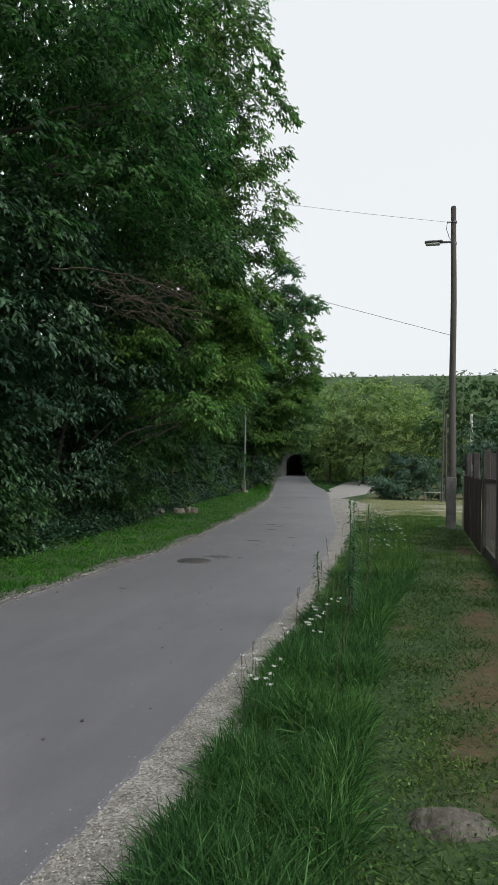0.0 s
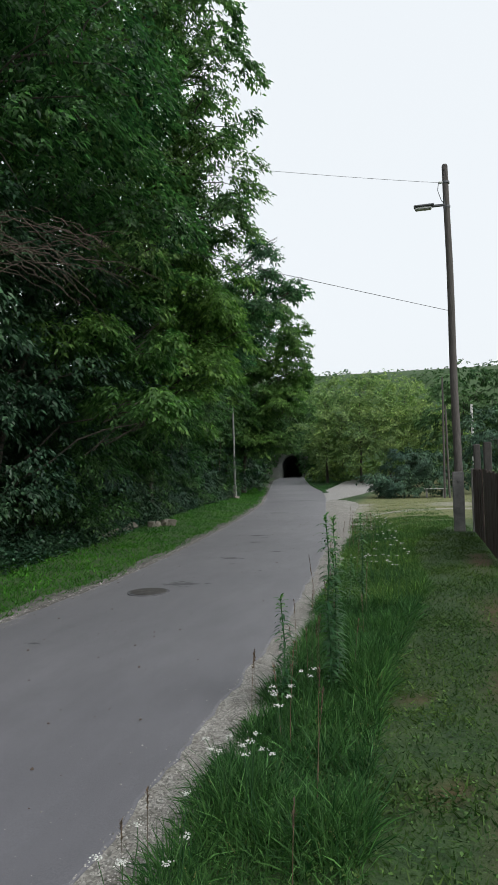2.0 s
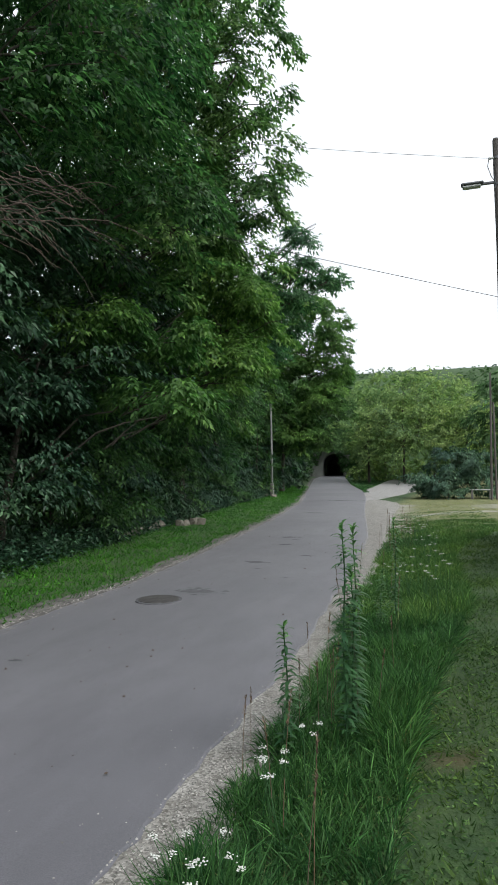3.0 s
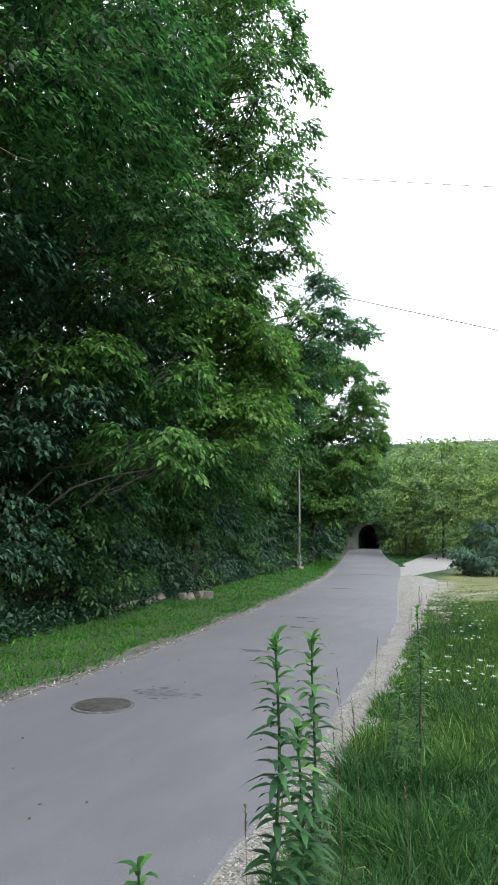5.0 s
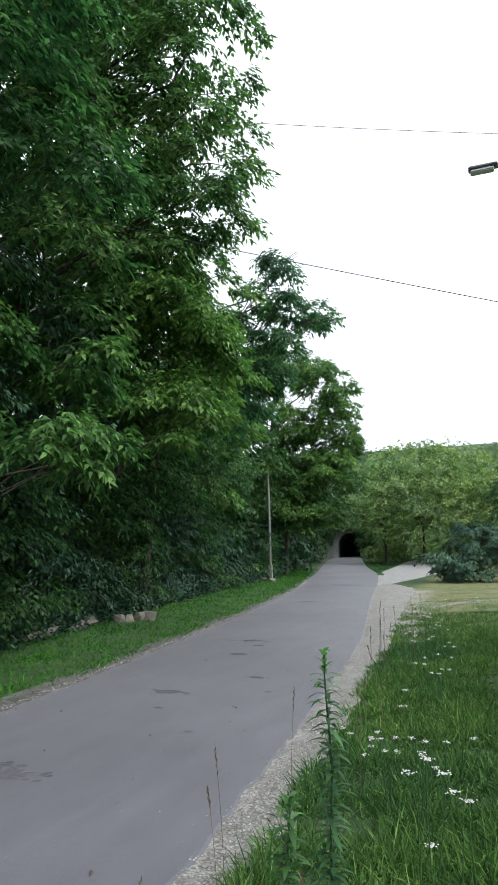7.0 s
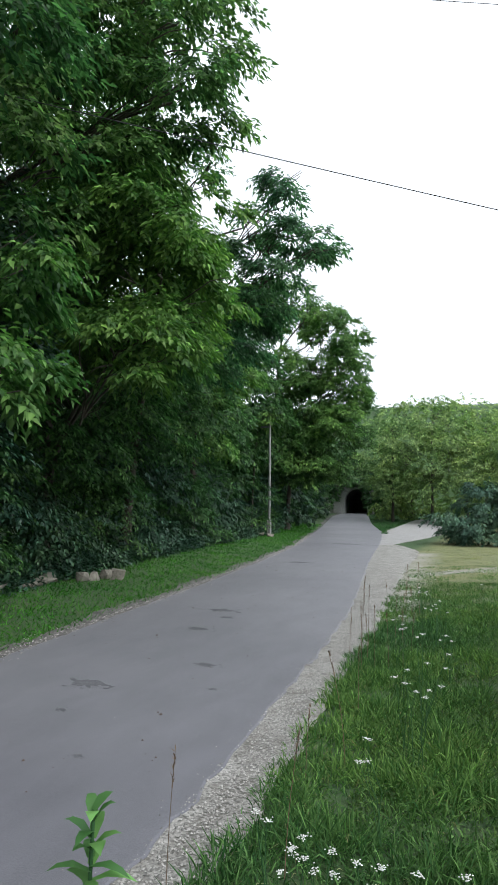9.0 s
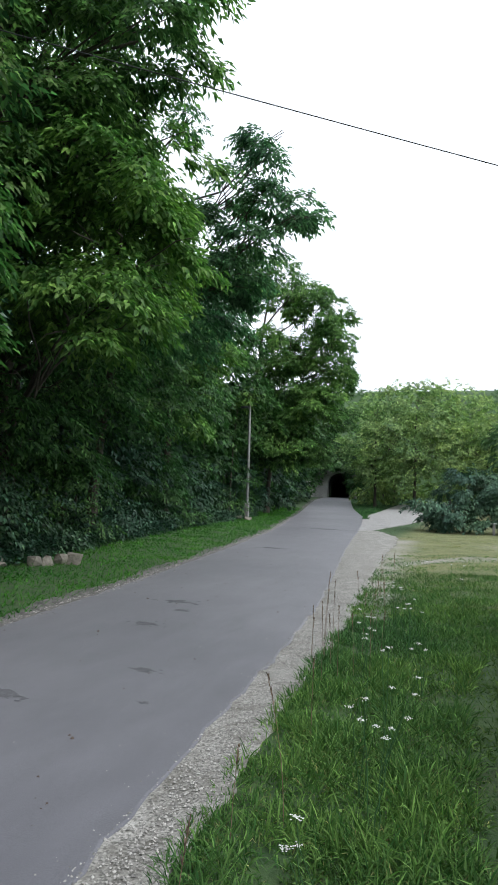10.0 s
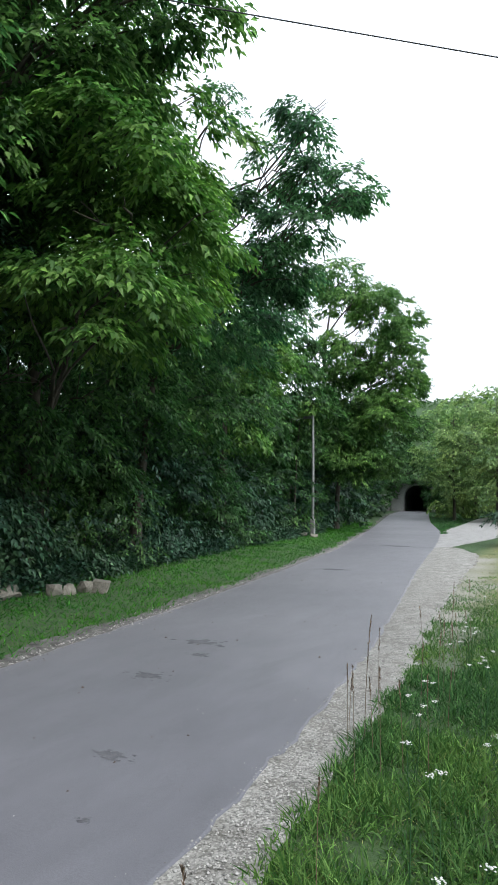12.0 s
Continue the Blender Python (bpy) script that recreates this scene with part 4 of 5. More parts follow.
# ---- pole with street lamp ----
def light_pole():
    at = (1.46, 16.5, 0.1)
    root = thing("utility_pole", at, "weathered wooden utility pole bolted to a concrete stub", "pole")
    bm = bmesh.new()
    box(bm, (-0.125, -0.2, -0.2), (0.125, -0.02, 1.38), 0.015)
    part("concrete_stub", bm, M_CONCRETE, root, "square grey concrete stub")
    for z in (0.55, 1.15):
        v, f = tube_arrays([(0, -0.235, z), (0, -0.2, z), (0, -0.19, z)], [0.028, 0.03, 0.03], 6)
        me = mesh_np("bolt", v, np.concatenate([f, np.array([[0, 2, 4, 0]])])[:len(f)], M_IRON)
        put("bolt", me, root, "dark iron bolt")
    zs = np.linspace(0.25, 8.6, 14)
    pts = [(0.03 - 0.006 * z + 0.01 * math.sin(z * 1.3), 0.09, z) for z in zs]
    put("shaft", tubes("shaft", [(pts, np.linspace(0.098, 0.068, 14))], M_POLE, 12), root)
    bm = bmesh.new()
    bmesh.ops.create_cone(bm, cap_ends=True, segments=12, radius1=0.07, radius2=0.055, depth=0.05, matrix=Matrix.Translation((pts[-1][0], 0.09, 8.61)))
    part("pole_cap", bm, M_POLE, root)
    for z in (7.62, 8.2):
        bm = bmesh.new()
        bmesh.ops.create_cone(bm, cap_ends=True, segments=14, radius1=0.082, radius2=0.082, depth=0.05, matrix=Matrix.Translation((-0.015, 0.09, z)))
        part("band", bm, M_METAL, root, "metal strap band")
    lamp = thing("street_lamp", (1.38, 16.58, 7.77), "grey flat street lamp on a short bracket", "street lamp")
    bm = bmesh.new()
    box(bm, (-0.3, -0.03, -0.025), (0.03, 0.03, 0.025), 0.008)
    part("bracket_arm", bm, M_METAL, lamp)
    bm = bmesh.new()
    box(bm, (0.0, -0.05, -0.16), (0.05, 0.05, 0.16), 0.008)
    part("mounting_plate", bm, M_METAL, lamp)
    bm = bmesh.new()
    box(bm, (-0.69, -0.09, -0.005), (-0.22, 0.09, 0.05), 0.02)
    part("housing", bm, M_METAL, lamp, "dull grey lamp housing")
    bm = bmesh.new()
    box(bm, (-0.66, -0.075, -0.065), (-0.28, 0.075, -0.006), 0.02)
    part("diffuser", bm, M_GLASS, lamp, "cloudy unlit lamp cover")
    put("feed_cable", tubes("feed_cable", [([(-0.1, -0.02, 0.55), (-0.13, -0.03, 0.35), (-0.06, -0.03, 0.12), (0.0, -0.03, 0.03)], [0.008] * 4)], M_CABLE, 5), lamp)
    for z in (8.2,):
        bm = bmesh.new()
        bmesh.ops.create_cone(bm, cap_ends=True, segments=10, radius1=0.035, radius2=0.02, depth=0.09, matrix=Matrix.Translation((-0.13, 0.05, z)) @ Matrix.Rotation(radians(90), 4, "Y"))
        part("insulator", bm, M_WHITE, root, "small porcelain insulator")
    return root


light_pole()


def wire(name, a, b, sag, label, radius=0.0062):
    a, b = np.array(a, float), np.array(b, float)
    s = np.linspace(0, 1, 30)
    p = a + (b - a) * s[:, None]
    p[:, 2] -= sag * 4 * s * (1 - s)
    tagged(new(name, tubes(name, [(p, np.full(30, radius))], M_CABLE, 5)), label, "cable")


wire("overhead_cable", (1.42, 16.55, 5.24), (-9.0, 11.8, 7.5), 0.03, "black overhead cable running from the pole into the trees")
wire("overhead_cable", (1.3, 16.55, 8.3), (-9.0, 12.0, 8.85), 0.12, "thin overhead wire strung from the pole top", 0.0042)

twin = thing("twin_pole", (1.8, 35.0, 0.05), "pair of thin grey wooden poles standing together", "pole")
put("pole", tubes("pole", [([(-0.1, 0, -0.2), (-0.06, 0, 3), (-0.02, 0, 6.0)], [0.055, 0.05, 0.042])], M_POLE, 9), twin)
put("pole", tubes("pole", [([(0.14, 0.05, -0.2), (0.11, 0.05, 2), (0.08, 0.05, 4.6)], [0.055, 0.05, 0.045])], M_POLE, 9), twin)


def bench():
    root = thing("bench", (1.25, 35.7, 0.03), "pale wooden plank bench in front of a bush", "bench")
    for k in range(2):
        bm = bmesh.new()
        box(bm, (-0.55, -0.17 + 0.18 * k, 0.40), (0.55, -0.01 + 0.18 * k, 0.44), 0.008)
        part("seat_plank", bm, M_WHITE, root)
    for x in (-0.42, 0.42):
        bm = bmesh.new()
        box(bm, (x - 0.05, -0.15, -0.05), (x + 0.05, 0.15, 0.40), 0.01)
        part("leg", bm, M_CONCRETE, root)
    return root


bench()

post = thing("metal_post", (-9.5, 36.2, 0.05), "thin galvanised metal post on a concrete foot", "post")
put("shaft", tubes("shaft", [([(0, 0, 0.5), (0, 0, 3), (-0.02, 0, 5.25)], [0.06, 0.057, 0.052])], M_POST, 10), post)
bm = bmesh.new()
box(bm, (-0.09, -0.09, -0.05), (0.09, 0.09, 0.75), 0.02)
part("concrete_foot", bm, M_CONCRETE, post, "pale square concrete foot")
bm = bmesh.new()
box(bm, (-0.45, -0.06, 5.0), (-0.05, 0.06, 5.1), 0.02)
part("lamp_head", bm, M_METAL, post)


# ---- fence on the right ----
FX = 1.86


def fence():
    root = thing("fence", (FX, 11.0, 0.1), "old fence of dark brown boards, wire mesh and grey posts", "fence")
    rng = np.random.default_rng(3)
    for yy, h in ((6.2, 1.9), (8.6, 1.9), (11.0, 1.92), (13.5, 1.95), (16.0, 1.98)):
        bm = bmesh.new()
        box(bm, (-0.07, yy - 11 - 0.08, -0.3), (0.07, yy - 11 + 0.08, h), 0.015)
        part("fence_post", bm, M_FENCE_POST, root, "dark weathered square post")
    yy = 11.12
    while yy < 15.95:
        w = rng.uniform(0.1, 0.15)
        if not any(abs(yy + w / 2 - p) < 0.12 for p in (13.5,)):
            bm = bmesh.new()
            box(bm, (-0.012, -w / 2 + 0.004, 0.0), (0.012, w / 2 - 0.004, 1.36 + rng.uniform(-0.04, 0.04)), 0.003)
            b = part("board", bm, M_BOARD, root)
            b.location = (-0.09 + rng.uniform(-0.006, 0.006), yy + w / 2 - 11, 0.06)
        yy += w + 0.006
    for z in (0.35, 1.15):
        bm = bmesh.new()
        box(bm, (-0.07, 0.0, z - 0.03), (-0.03, 5.0, z + 0.03), 0.005)
        part("rail", bm, M_BOARD, root)
    bm = bmesh.new()
    box(bm, (-0.03, -7.0, -0.1), (0.03, -0.08, 0.2), 0.01)
    part("plinth", bm, M_FENCE_POST, root, "low dark concrete plinth")
    for y0, y1 in ((-7.0, -4.9), (-4.7, -2.5), (-2.3, -0.1)):
        lines, h0, h1, gap = [], 0.2, 1.4, 0.085
        span = y1 - y0
        for k in np.arange(-(h1 - h0), span, gap):
            for up in (True, False):
                a, b = max(0, k), min(span, k + h1 - h0)
                za, zb = (h0 + a - k, h0 + b - k)
                if not up:
                    za, zb = h1 - (a - k), h1 - (b - k)
                lines.append((np.array([(-0.01 if up else 0.0, y0 + a, za), (-0.01 if up else 0.0, y0 + b, zb)]), [0.0022, 0.0022]))
        put("wire_mesh", tubes("wire_mesh", lines, M_MESH, 3), root, "diamond wire mesh")
        bm = bmesh.new()
        box(bm, (-0.03, y0, 1.36), (0.03, y1, 1.42), 0.005)
        part("rail", bm, M_BOARD, root)
    bm = bmesh.new()
    box(bm, (-0.12, 5.2, 0.0), (0.0, 5.3, 1.45), 0.01)
    part("gate_post", bm, M_CONCRETE, root, "pale worn board at the fence end")
    for yy, tall in ((3.0, 1.95), (3.35, 1.9), (3.9, 1.9)):
        bm = bmesh.new()
        box(bm, (0.35, yy, 0.0), (0.5, yy + 0.13, tall), 0.01)
        part("rear_post", bm, M_FENCE_POST, root)
    return root


fence()


# ---- house roof and white pole beyond the fence ----
house = thing("house", (9.5, 46.0, 0.1), "small house with a faded red tiled roof beyond the garden", "house")
bm = bmesh.new()
box(bm, (-3.6, -3.5, -0.2), (4.5, 4.5, 3.1), 0.02)
part("wall", bm, M_WHITE, house, "pale rendered wall")
for k in range(12):
    s0, s1 = k / 12, (k + 1) / 12
    bm = bmesh.new()
    for sgn in (1, -1):
        xa, xb = -4.3 + 4.3 * s0, -4.3 + 4.3 * s1 + 0.12
        if sgn < 0:
            xa, xb = -xa, -xb
        za, zb = 3.05 + 3.9 * s0 + 0.03, 3.05 + 3.9 * s1 + 0.03
        vs = [bm.verts.new(p) for p in ((xa, -4, za + 0.05), (xb, -4, zb), (xb, 5, zb), (xa, 5, za + 0.05), (xa, -4, za - 0.03), (xa, 5, za - 0.03))]
        bm.faces.new(vs[:4])
        bm.faces.new((vs[0], vs[3], vs[5], vs[4]))
    part("roof_course", bm, M_ROOF, house, "")
white_pole = tagged(new("white_pole", tubes("white_pole", [([(3.85, 45.2, -0.1), (3.85, 45.2, 3), (3.83, 45.2, 5.5)], [0.09, 0.085, 0.08])], M_WHITE, 10)), "short white-painted pole among garden bushes", "pole")


def up_z(x, y):
    return float(land(x, y))


# ---- manhole, stones, kerb slab ----
def manhole():
    root = thing("manhole_cover", (-2.96, 8.88, 0.014), "round cast-iron manhole cover set in the asphalt", "manhole cover", turn=20)
    bm = bmesh.new()
    bmesh.ops.create_cone(bm, cap_ends=True, segments=36, radius1=0.29, radius2=0.285, depth=0.02)
    part("frame", bm, M_PATCH, root, "dark tarred frame ring")
    bm = bmesh.new()
    bmesh.ops.create_cone(bm, cap_ends=True, segments=36, radius1=0.255, radius2=0.25, depth=0.02, matrix=Matrix.Translation((0, 0, 0.008)))
    part("lid", bm, M_IRON, root)
    for i in range(-3, 4):
        w = math.sqrt(0.235 ** 2 - (i * 0.062) ** 2)
        bm = bmesh.new()
        box(bm, (-w, i * 0.062 - 0.014, 0.016), (w, i * 0.062 + 0.014, 0.022), 0.003)
        part("rib", bm, M_IRON, root)
    return root


manhole()


def stone(at, size, seed, label, turn=0.0):
    """An angular rock: the hull of random points, its corners worn off."""
    rng = np.random.default_rng(int(seed * 10))
    bm = bmesh.new()
    for p in rng.uniform(-1, 1, (26, 3)):
        p = p / max(np.abs(p).max(), 0.8)
        bm.verts.new((p[0] * size[0], p[1] * size[1], p[2] * size[2]))
    hull = bmesh.ops.convex_hull(bm, input=bm.verts)
    bmesh.ops.delete(bm, geom=[v for v in bm.verts if not v.link_faces], context="VERTS")
    bmesh.ops.bevel(bm, geom=list(bm.edges), offset=0.008, segments=1, affect="EDGES", clamp_overlap=True)
    me = bpy.data.meshes.new("stone")
    bm.to_mesh(me)
    bm.free()
    me.materials.append(M_STONE)
    ob = new("stone", me)
    ob.location = (at[0], at[1], float(land(at[0], at[1])) + size[2] * 0.55)
    ob.rotation_euler = (0.15 * math.sin(seed), 0.1 * math.cos(seed), turn)
    return tagged(ob, label, "stone", "stones on the verge")


for i, (sx, sy, a, b, h) in enumerate([(-6.68, 17.75, 0.1, 0.12, 0.12), (-6.6, 18.0, 0.11, 0.13, 0.11), (-6.52, 18.25, 0.1, 0.11, 0.12), (-6.4, 18.5, 0.14, 0.14, 0.12)]):
    stone((sx, sy), (a, b, h), i * 2.3 + 1, "rough pale field stone at the hedge foot", i * 0.7)
for i, (sx, sy) in enumerate([(-6.95, 16.8), (-6.8, 15.2)]):
    stone((sx, sy), (0.16, 0.6, 0.08), i * 1.7 + 20, "long half-buried slab at the hedge foot", 0.1)
for i, (sx, sy) in enumerate([(-9.2, 35.6), (-9.8, 35.9)]):
    stone((sx, sy), (0.16, 0.2, 0.1), i + 30.0, "small pale stone by the metal post", 0.4)


bm = bmesh.new()
bmesh.ops.create_grid(bm, x_segments=26, y_segments=26, size=0.3)
for v in bm.verts:
    d = math.hypot(v.co.x / 0.24, v.co.y / 0.17) + 0.25 * noise.noise((v.co.x * 7, v.co.y * 7, 1))
    v.co.z = 0.105 * max(-0.5, 1 - d * d) + 0.018 * noise.noise((v.co.x * 30, v.co.y * 30, 2)) - 0.045
me = bpy.data.meshes.new("soil_mound")
bm.to_mesh(me)
bm.free()
me.materials.append(M_MOLE)
mound = tagged(new("soil_mound", me), "small mound of dry grey-brown soil in the grass", "soil mound")
mound.location = (0.9, 1.33, up_z(0.9, 1.33) + 0.01)


# ---- weeds, stalks, flowers ----
def leafy_weed(at, height, seed, lean=(0.0, 0.0)):
    """A tall unbranched stem with whorls of long narrow leaves."""
    rng = np.random.default_rng(seed)
    root = thing("tall_weed", at, "tall leafy green weed with narrow drooping leaves", "weed", "tall weeds")
    zs = np.linspace(-0.05, height, 12)
    pts = np.array([(lean[0] * (z / height) ** 2 + 0.008 * math.sin(z * 9 + seed), lean[1] * (z / height) ** 2, z) for z in zs])
    put("stem", tubes("stem", [(pts, np.linspace(0.007, 0.003, 12))], M_WEED, 6), root)
    n = int(height * 125)
    s = np.clip(np.linspace(0.12, 1.0, n) + rng.normal(0, 0.006, n), 0.1, 1.0)
    base = np.stack([np.interp(s * height, zs, pts[:, i]) for i in range(3)], 1)
    ang = np.arange(n) * 2.4 + rng.normal(0, 0.3, n)
    tilt = 0.38 + rng.normal(0, 0.15, n) + smooth(0.86, 1.0, s) * rng.uniform(0.3, 1.9, n)
    way = np.stack([np.cos(ang), np.sin(ang), tilt], 1)
    size = (0.112 - 0.03 * np.abs(s - 0.5) * 2) * rng.uniform(0.7, 1.15, n)
    low = s < 0.88
    for label, pick, mat in (("leaves", low, M_WEED), ("top_leaves", ~low, M_WEED_TIP)):
        put(label, blades(label, base[pick], way[pick], size[pick], 0.022, 0.55, mat), root)
    return root


def blades(name, base, way, length, width, droop, mat):
    """Curved blades of three segments: wide in the middle and pointed. way: where they point at the foot."""
    n = len(base)
    way = unit(np.asarray(way, float))
    length, width = np.broadcast_to(length, n).astype(float), np.broadcast_to(width, n).astype(float)
    droop = np.broadcast_to(droop, n).astype(float)
    side = unit(np.cross(way, np.array([0, 0, 1.0])) + 1e-5)
    rows = []
    for s, w in ((0.0, 0.55), (0.4, 1.0), (0.75, 0.62)):
        p = base + way * (length * s)[:, None]
        p[:, 2] -= droop * length * s * s
        rows += [p + side * (width * w * 0.5)[:, None], p - side * (width * w * 0.5)[:, None]]
    tip = base + way * length[:, None]
    tip[:, 2] -= droop * length
    v = np.stack(rows + [tip], 1).reshape(-1, 3)
    i = np.arange(n)[:, None] * 7
    f = np.stack([np.concatenate([i + a, i + b, i + c], 1) for a, b, c in ((0, 1, 3), (0, 3, 2), (2, 3, 5), (2, 5, 4), (4, 5, 6))], 1).reshape(-1, 3)
    return mesh_np(name, v, f, mat)


def slim_blades(name, base, way, length, width, droop, mat, steps):
    """Blades of one triangle, or of a bent quad and a point: for grass in quantity."""
    n = len(base)
    way = unit(way)
    side = unit(np.cross(way, np.random.default_rng(n).normal(0, 1, (n, 3))))
    length, width, droop = [np.broadcast_to(k, n).astype(float)[:, None] for k in (length, width, droop)]
    down = np.array([[0, 0, -1.0]])
    tip = base + way * length + down * droop * length
    if steps == 1:
        v = np.stack([base + side * width * 0.5, base - side * width * 0.5, tip], 1)
        f = np.arange(3 * n).reshape(n, 3)
        return mesh_np(name, v.reshape(-1, 3), f, mat)
    mid = base + way * length * 0.55 + down * droop * length * 0.28
    v = np.stack([base + side * width * 0.4, base - side * width * 0.4, mid + side * width * 0.5, mid - side * width * 0.5, tip], 1)
    i = np.arange(n)[:, None] * 5
    f = np.stack([np.concatenate([i + a, i + b, i + c], 1) for a, b, c in ((0, 1, 3), (0, 3, 2), (2, 3, 4))], 1)
    return mesh_np(name, v.reshape(-1, 3), f.reshape(-1, 3), mat)


for i, (wx, wy, h) in enumerate([(0.03, 5.08, 1.29), (0.035, 5.37, 1.25), (0.06, 5.2, 1.04), (-0.02, 8.23, 1.08), (-0.14, 8.0, 0.6), (-0.27, 4.95, 0.76), (0.03, 5.3, 0.7)]):
    leafy_weed((wx, wy, up_z(wx, wy)), h, 200 + i, (0.012 * math.sin(i * 2.0), 0.01))


def seed_stalk(at, height, seed):
    rng = np.random.default_rng(seed)
    root = thing("grass_stalk", at, "dry brown grass stalk with a narrow seed head", "grass stalk", "dry stalks")
    lean = rng.normal(0, 0.06, 2)
    pts = [(lean[0] * s * s * height, lean[1] * s * s * height, height * s - 0.03) for s in np.linspace(0, 1, 7)]
    put("stalk", tubes("stalk", [(pts, np.linspace(0.0022, 0.0012, 7))], M_SEED, 5), root)
    n = 26
    s = rng.uniform(0.8, 1.02, n)
    base = np.stack([lean[0] * s * s * height, lean[1] * s * s * height, height * s - 0.03], 1)
    put("seed_head", blades("seed_head", base, rng.normal(0, 0.35, (n, 3)) + np.array([0, 0, 1.0]), 0.022, 0.006, 0.0, M_SEED), root)


rng = np.random.default_rng(12)
for i in range(34):
    wy = rng.uniform(2.5, 19)
    wx = float(verge_edge(wy)) + rng.uniform(0.16, 0.6)
    seed_stalk((wx, wy, up_z(wx, wy)), rng.uniform(0.42, 0.72), 300 + i)
for i in range(4):
    wy = 4.6 + 0.42 * i + rng.uniform(-0.1, 0.1)
    wx = float(verge_edge(wy)) + rng.uniform(-0.05, 0.12)
    seed_stalk((wx, wy, up_z(wx, wy)), rng.uniform(0.45, 0.62), 360 + i)

for i, (wx, wy, h) in enumerate([(-0.83, 14.3, 0.85), (-0.8, 14.2, 0.7), (-0.78, 14.45, 0.75), (-0.9, 14.15, 0.55), (-0.72, 14.1, 0.5), (-0.97, 14.4, 0.45), (-0.67, 8.7, 0.62), (-0.62, 8.5, 0.5), (-0.6, 9.6, 0.7), (-0.5, 2.9, 0.35), (-0.46, 3.05, 0.4), (-0.1, 5.4, 0.55), (-0.16, 5.25, 0.5)]):
    seed_stalk((wx, wy, up_z(wx, wy)), h, 380 + i)


def umbel(at, height, seed):
    """A wild flower: thin stem and a flat head of small white blossoms."""
    rng = np.random.default_rng(seed)
    root = thing("white_flower", at, "wild flower with flat white blossom heads", "flower", "verge flowers")
    lean = rng.normal(0, 0.06, 2)
    lines, heads = [], []
    for k in range(rng.integers(1, 4)):
        e = np.array([lean[0] + rng.normal(0, 0.05), lean[1] + rng.normal(0, 0.05), height * rng.uniform(0.7, 1.08)])
        lines.append((bent((0, 0, -0.03), e, rng, 5, 0.05), np.linspace(0.003, 0.0015, 5)))
        heads.append(e)
    put("stem", tubes("stem", lines, M_WEED, 4), root)
    for e in heads:
        n = 20
        q = rng.normal(0, 0.010, (n, 3)) * np.array([1, 1, 0.3]) + e
        ang = rng.uniform(0, 6.28, n)
        v, f = [], []
        for j in range(n):
            o = len(v)
            v.append(tuple(q[j] + np.array([0, 0, 0.003])))
            for t in range(5):
                v.append((q[j][0] + 0.0038 * math.cos(ang[j] + t * 1.257), q[j][1] + 0.0038 * math.sin(ang[j] + t * 1.257), q[j][2]))
            f += [(o, o + 1 + t, o + 1 + (t + 1) % 5) for t in range(5)]
        put("blossom", mesh_of("blossom", v, f, M_PETAL), root, "white blossom head")


for i, (wx, wy, h) in enumerate([(-0.36, 2.55, 0.4), (-0.26, 2.45, 0.44), (-0.24, 2.8, 0.42), (-0.3, 2.2, 0.38), (-0.22, 2.3, 0.42), (-0.4, 2.75, 0.36), (-0.33, 2.35, 0.4), (-0.04, 4.43, 0.5), (-0.06, 3.3, 0.48), (-0.14, 4.32, 0.42), (-0.06, 4.1, 0.4), (-0.12, 4.17, 0.42), (-0.19, 3.48, 0.36), (-0.13, 3.52, 0.38), (-0.2, 3.38, 0.35), (0.4, 7.75, 0.75), (0.5, 7.9, 0.7), (0.33, 8, 0.72), (-0.29, 9.85, 0.4), (0.01, 9.55, 0.42), (0.19, 9.5, 0.45), (0.17, 9.33, 0.44), (0.29, 9.47, 0.46), (-0.03, 9.5, 0.42), (0.06, 10.41, 0.5), (-0.21, 9.65, 0.4), (-0.16, 12.63, 0.6), (0.06, 12.08, 0.62), (-0.02, 11.64, 0.6), (0.11, 11.25, 0.6), (0.04, 11.8, 0.58), (0.02, 12.25, 0.6), (-0.37, 13.7, 0.5), (-0.55, 14.21, 0.5), (-0.44, 14.89, 0.5), (-0.42, 16.13, 0.5), (-0.45, 17.6, 0.5), (-0.49, 16.58, 0.5), (-0.3, 15.3, 0.55), (-0.1, 14.6, 0.5), (0.12, 13.46, 0.5), (-0.38, 15.74, 0.55), (-0.07, 15.05, 0.5), (0.3, 16.8, 0.6), (0.1, 18.2, 0.55), (0.7, 16.2, 0.6), (-0.3, 18.8, 0.5)]):
    umbel((wx, wy, up_z(wx, wy)), h, 400 + i)


# ---- grass and loose stones, past counting ----
def grass(name, x, y, height, width, droop, mat, label, seed, lean=0.35, steps=1):
    rng = np.random.default_rng(seed)
    n = len(x)
    base = np.stack([x, y, land(x, y) - 0.01], 1)
    way = rng.normal(0, lean, (n, 3))
    way[:, 2] = 1
    me = slim_blades(name, base, way, height, width, droop, mat, steps)
    return tagged(new(name, me), label, "grass", kind="stuff")


rng = np.random.default_rng(21)
n = 195000
gy1 = -2.5 + 27.5 * rng.random(n) ** 1.25
e1 = verge_edge(gy1)
gx1 = e1 - 0.04 + rng.random(n) ** 1.1 * (0.85 + 0.5 * smooth(5, 10, gy1) + 1.6 * smooth(13, 20, gy1))
tuft = np.array([noise.noise((a * 2.2, b * 2.2, 0)) for a, b in zip(gx1, gy1)])
keep = rng.random(n) < np.clip(0.75 + tuft, 0.12, 1) * (1 - 0.75 * smooth(16, 25, gy1 + tuft))
gx1, gy1, tuft = gx1[keep], gy1[keep], tuft[keep]
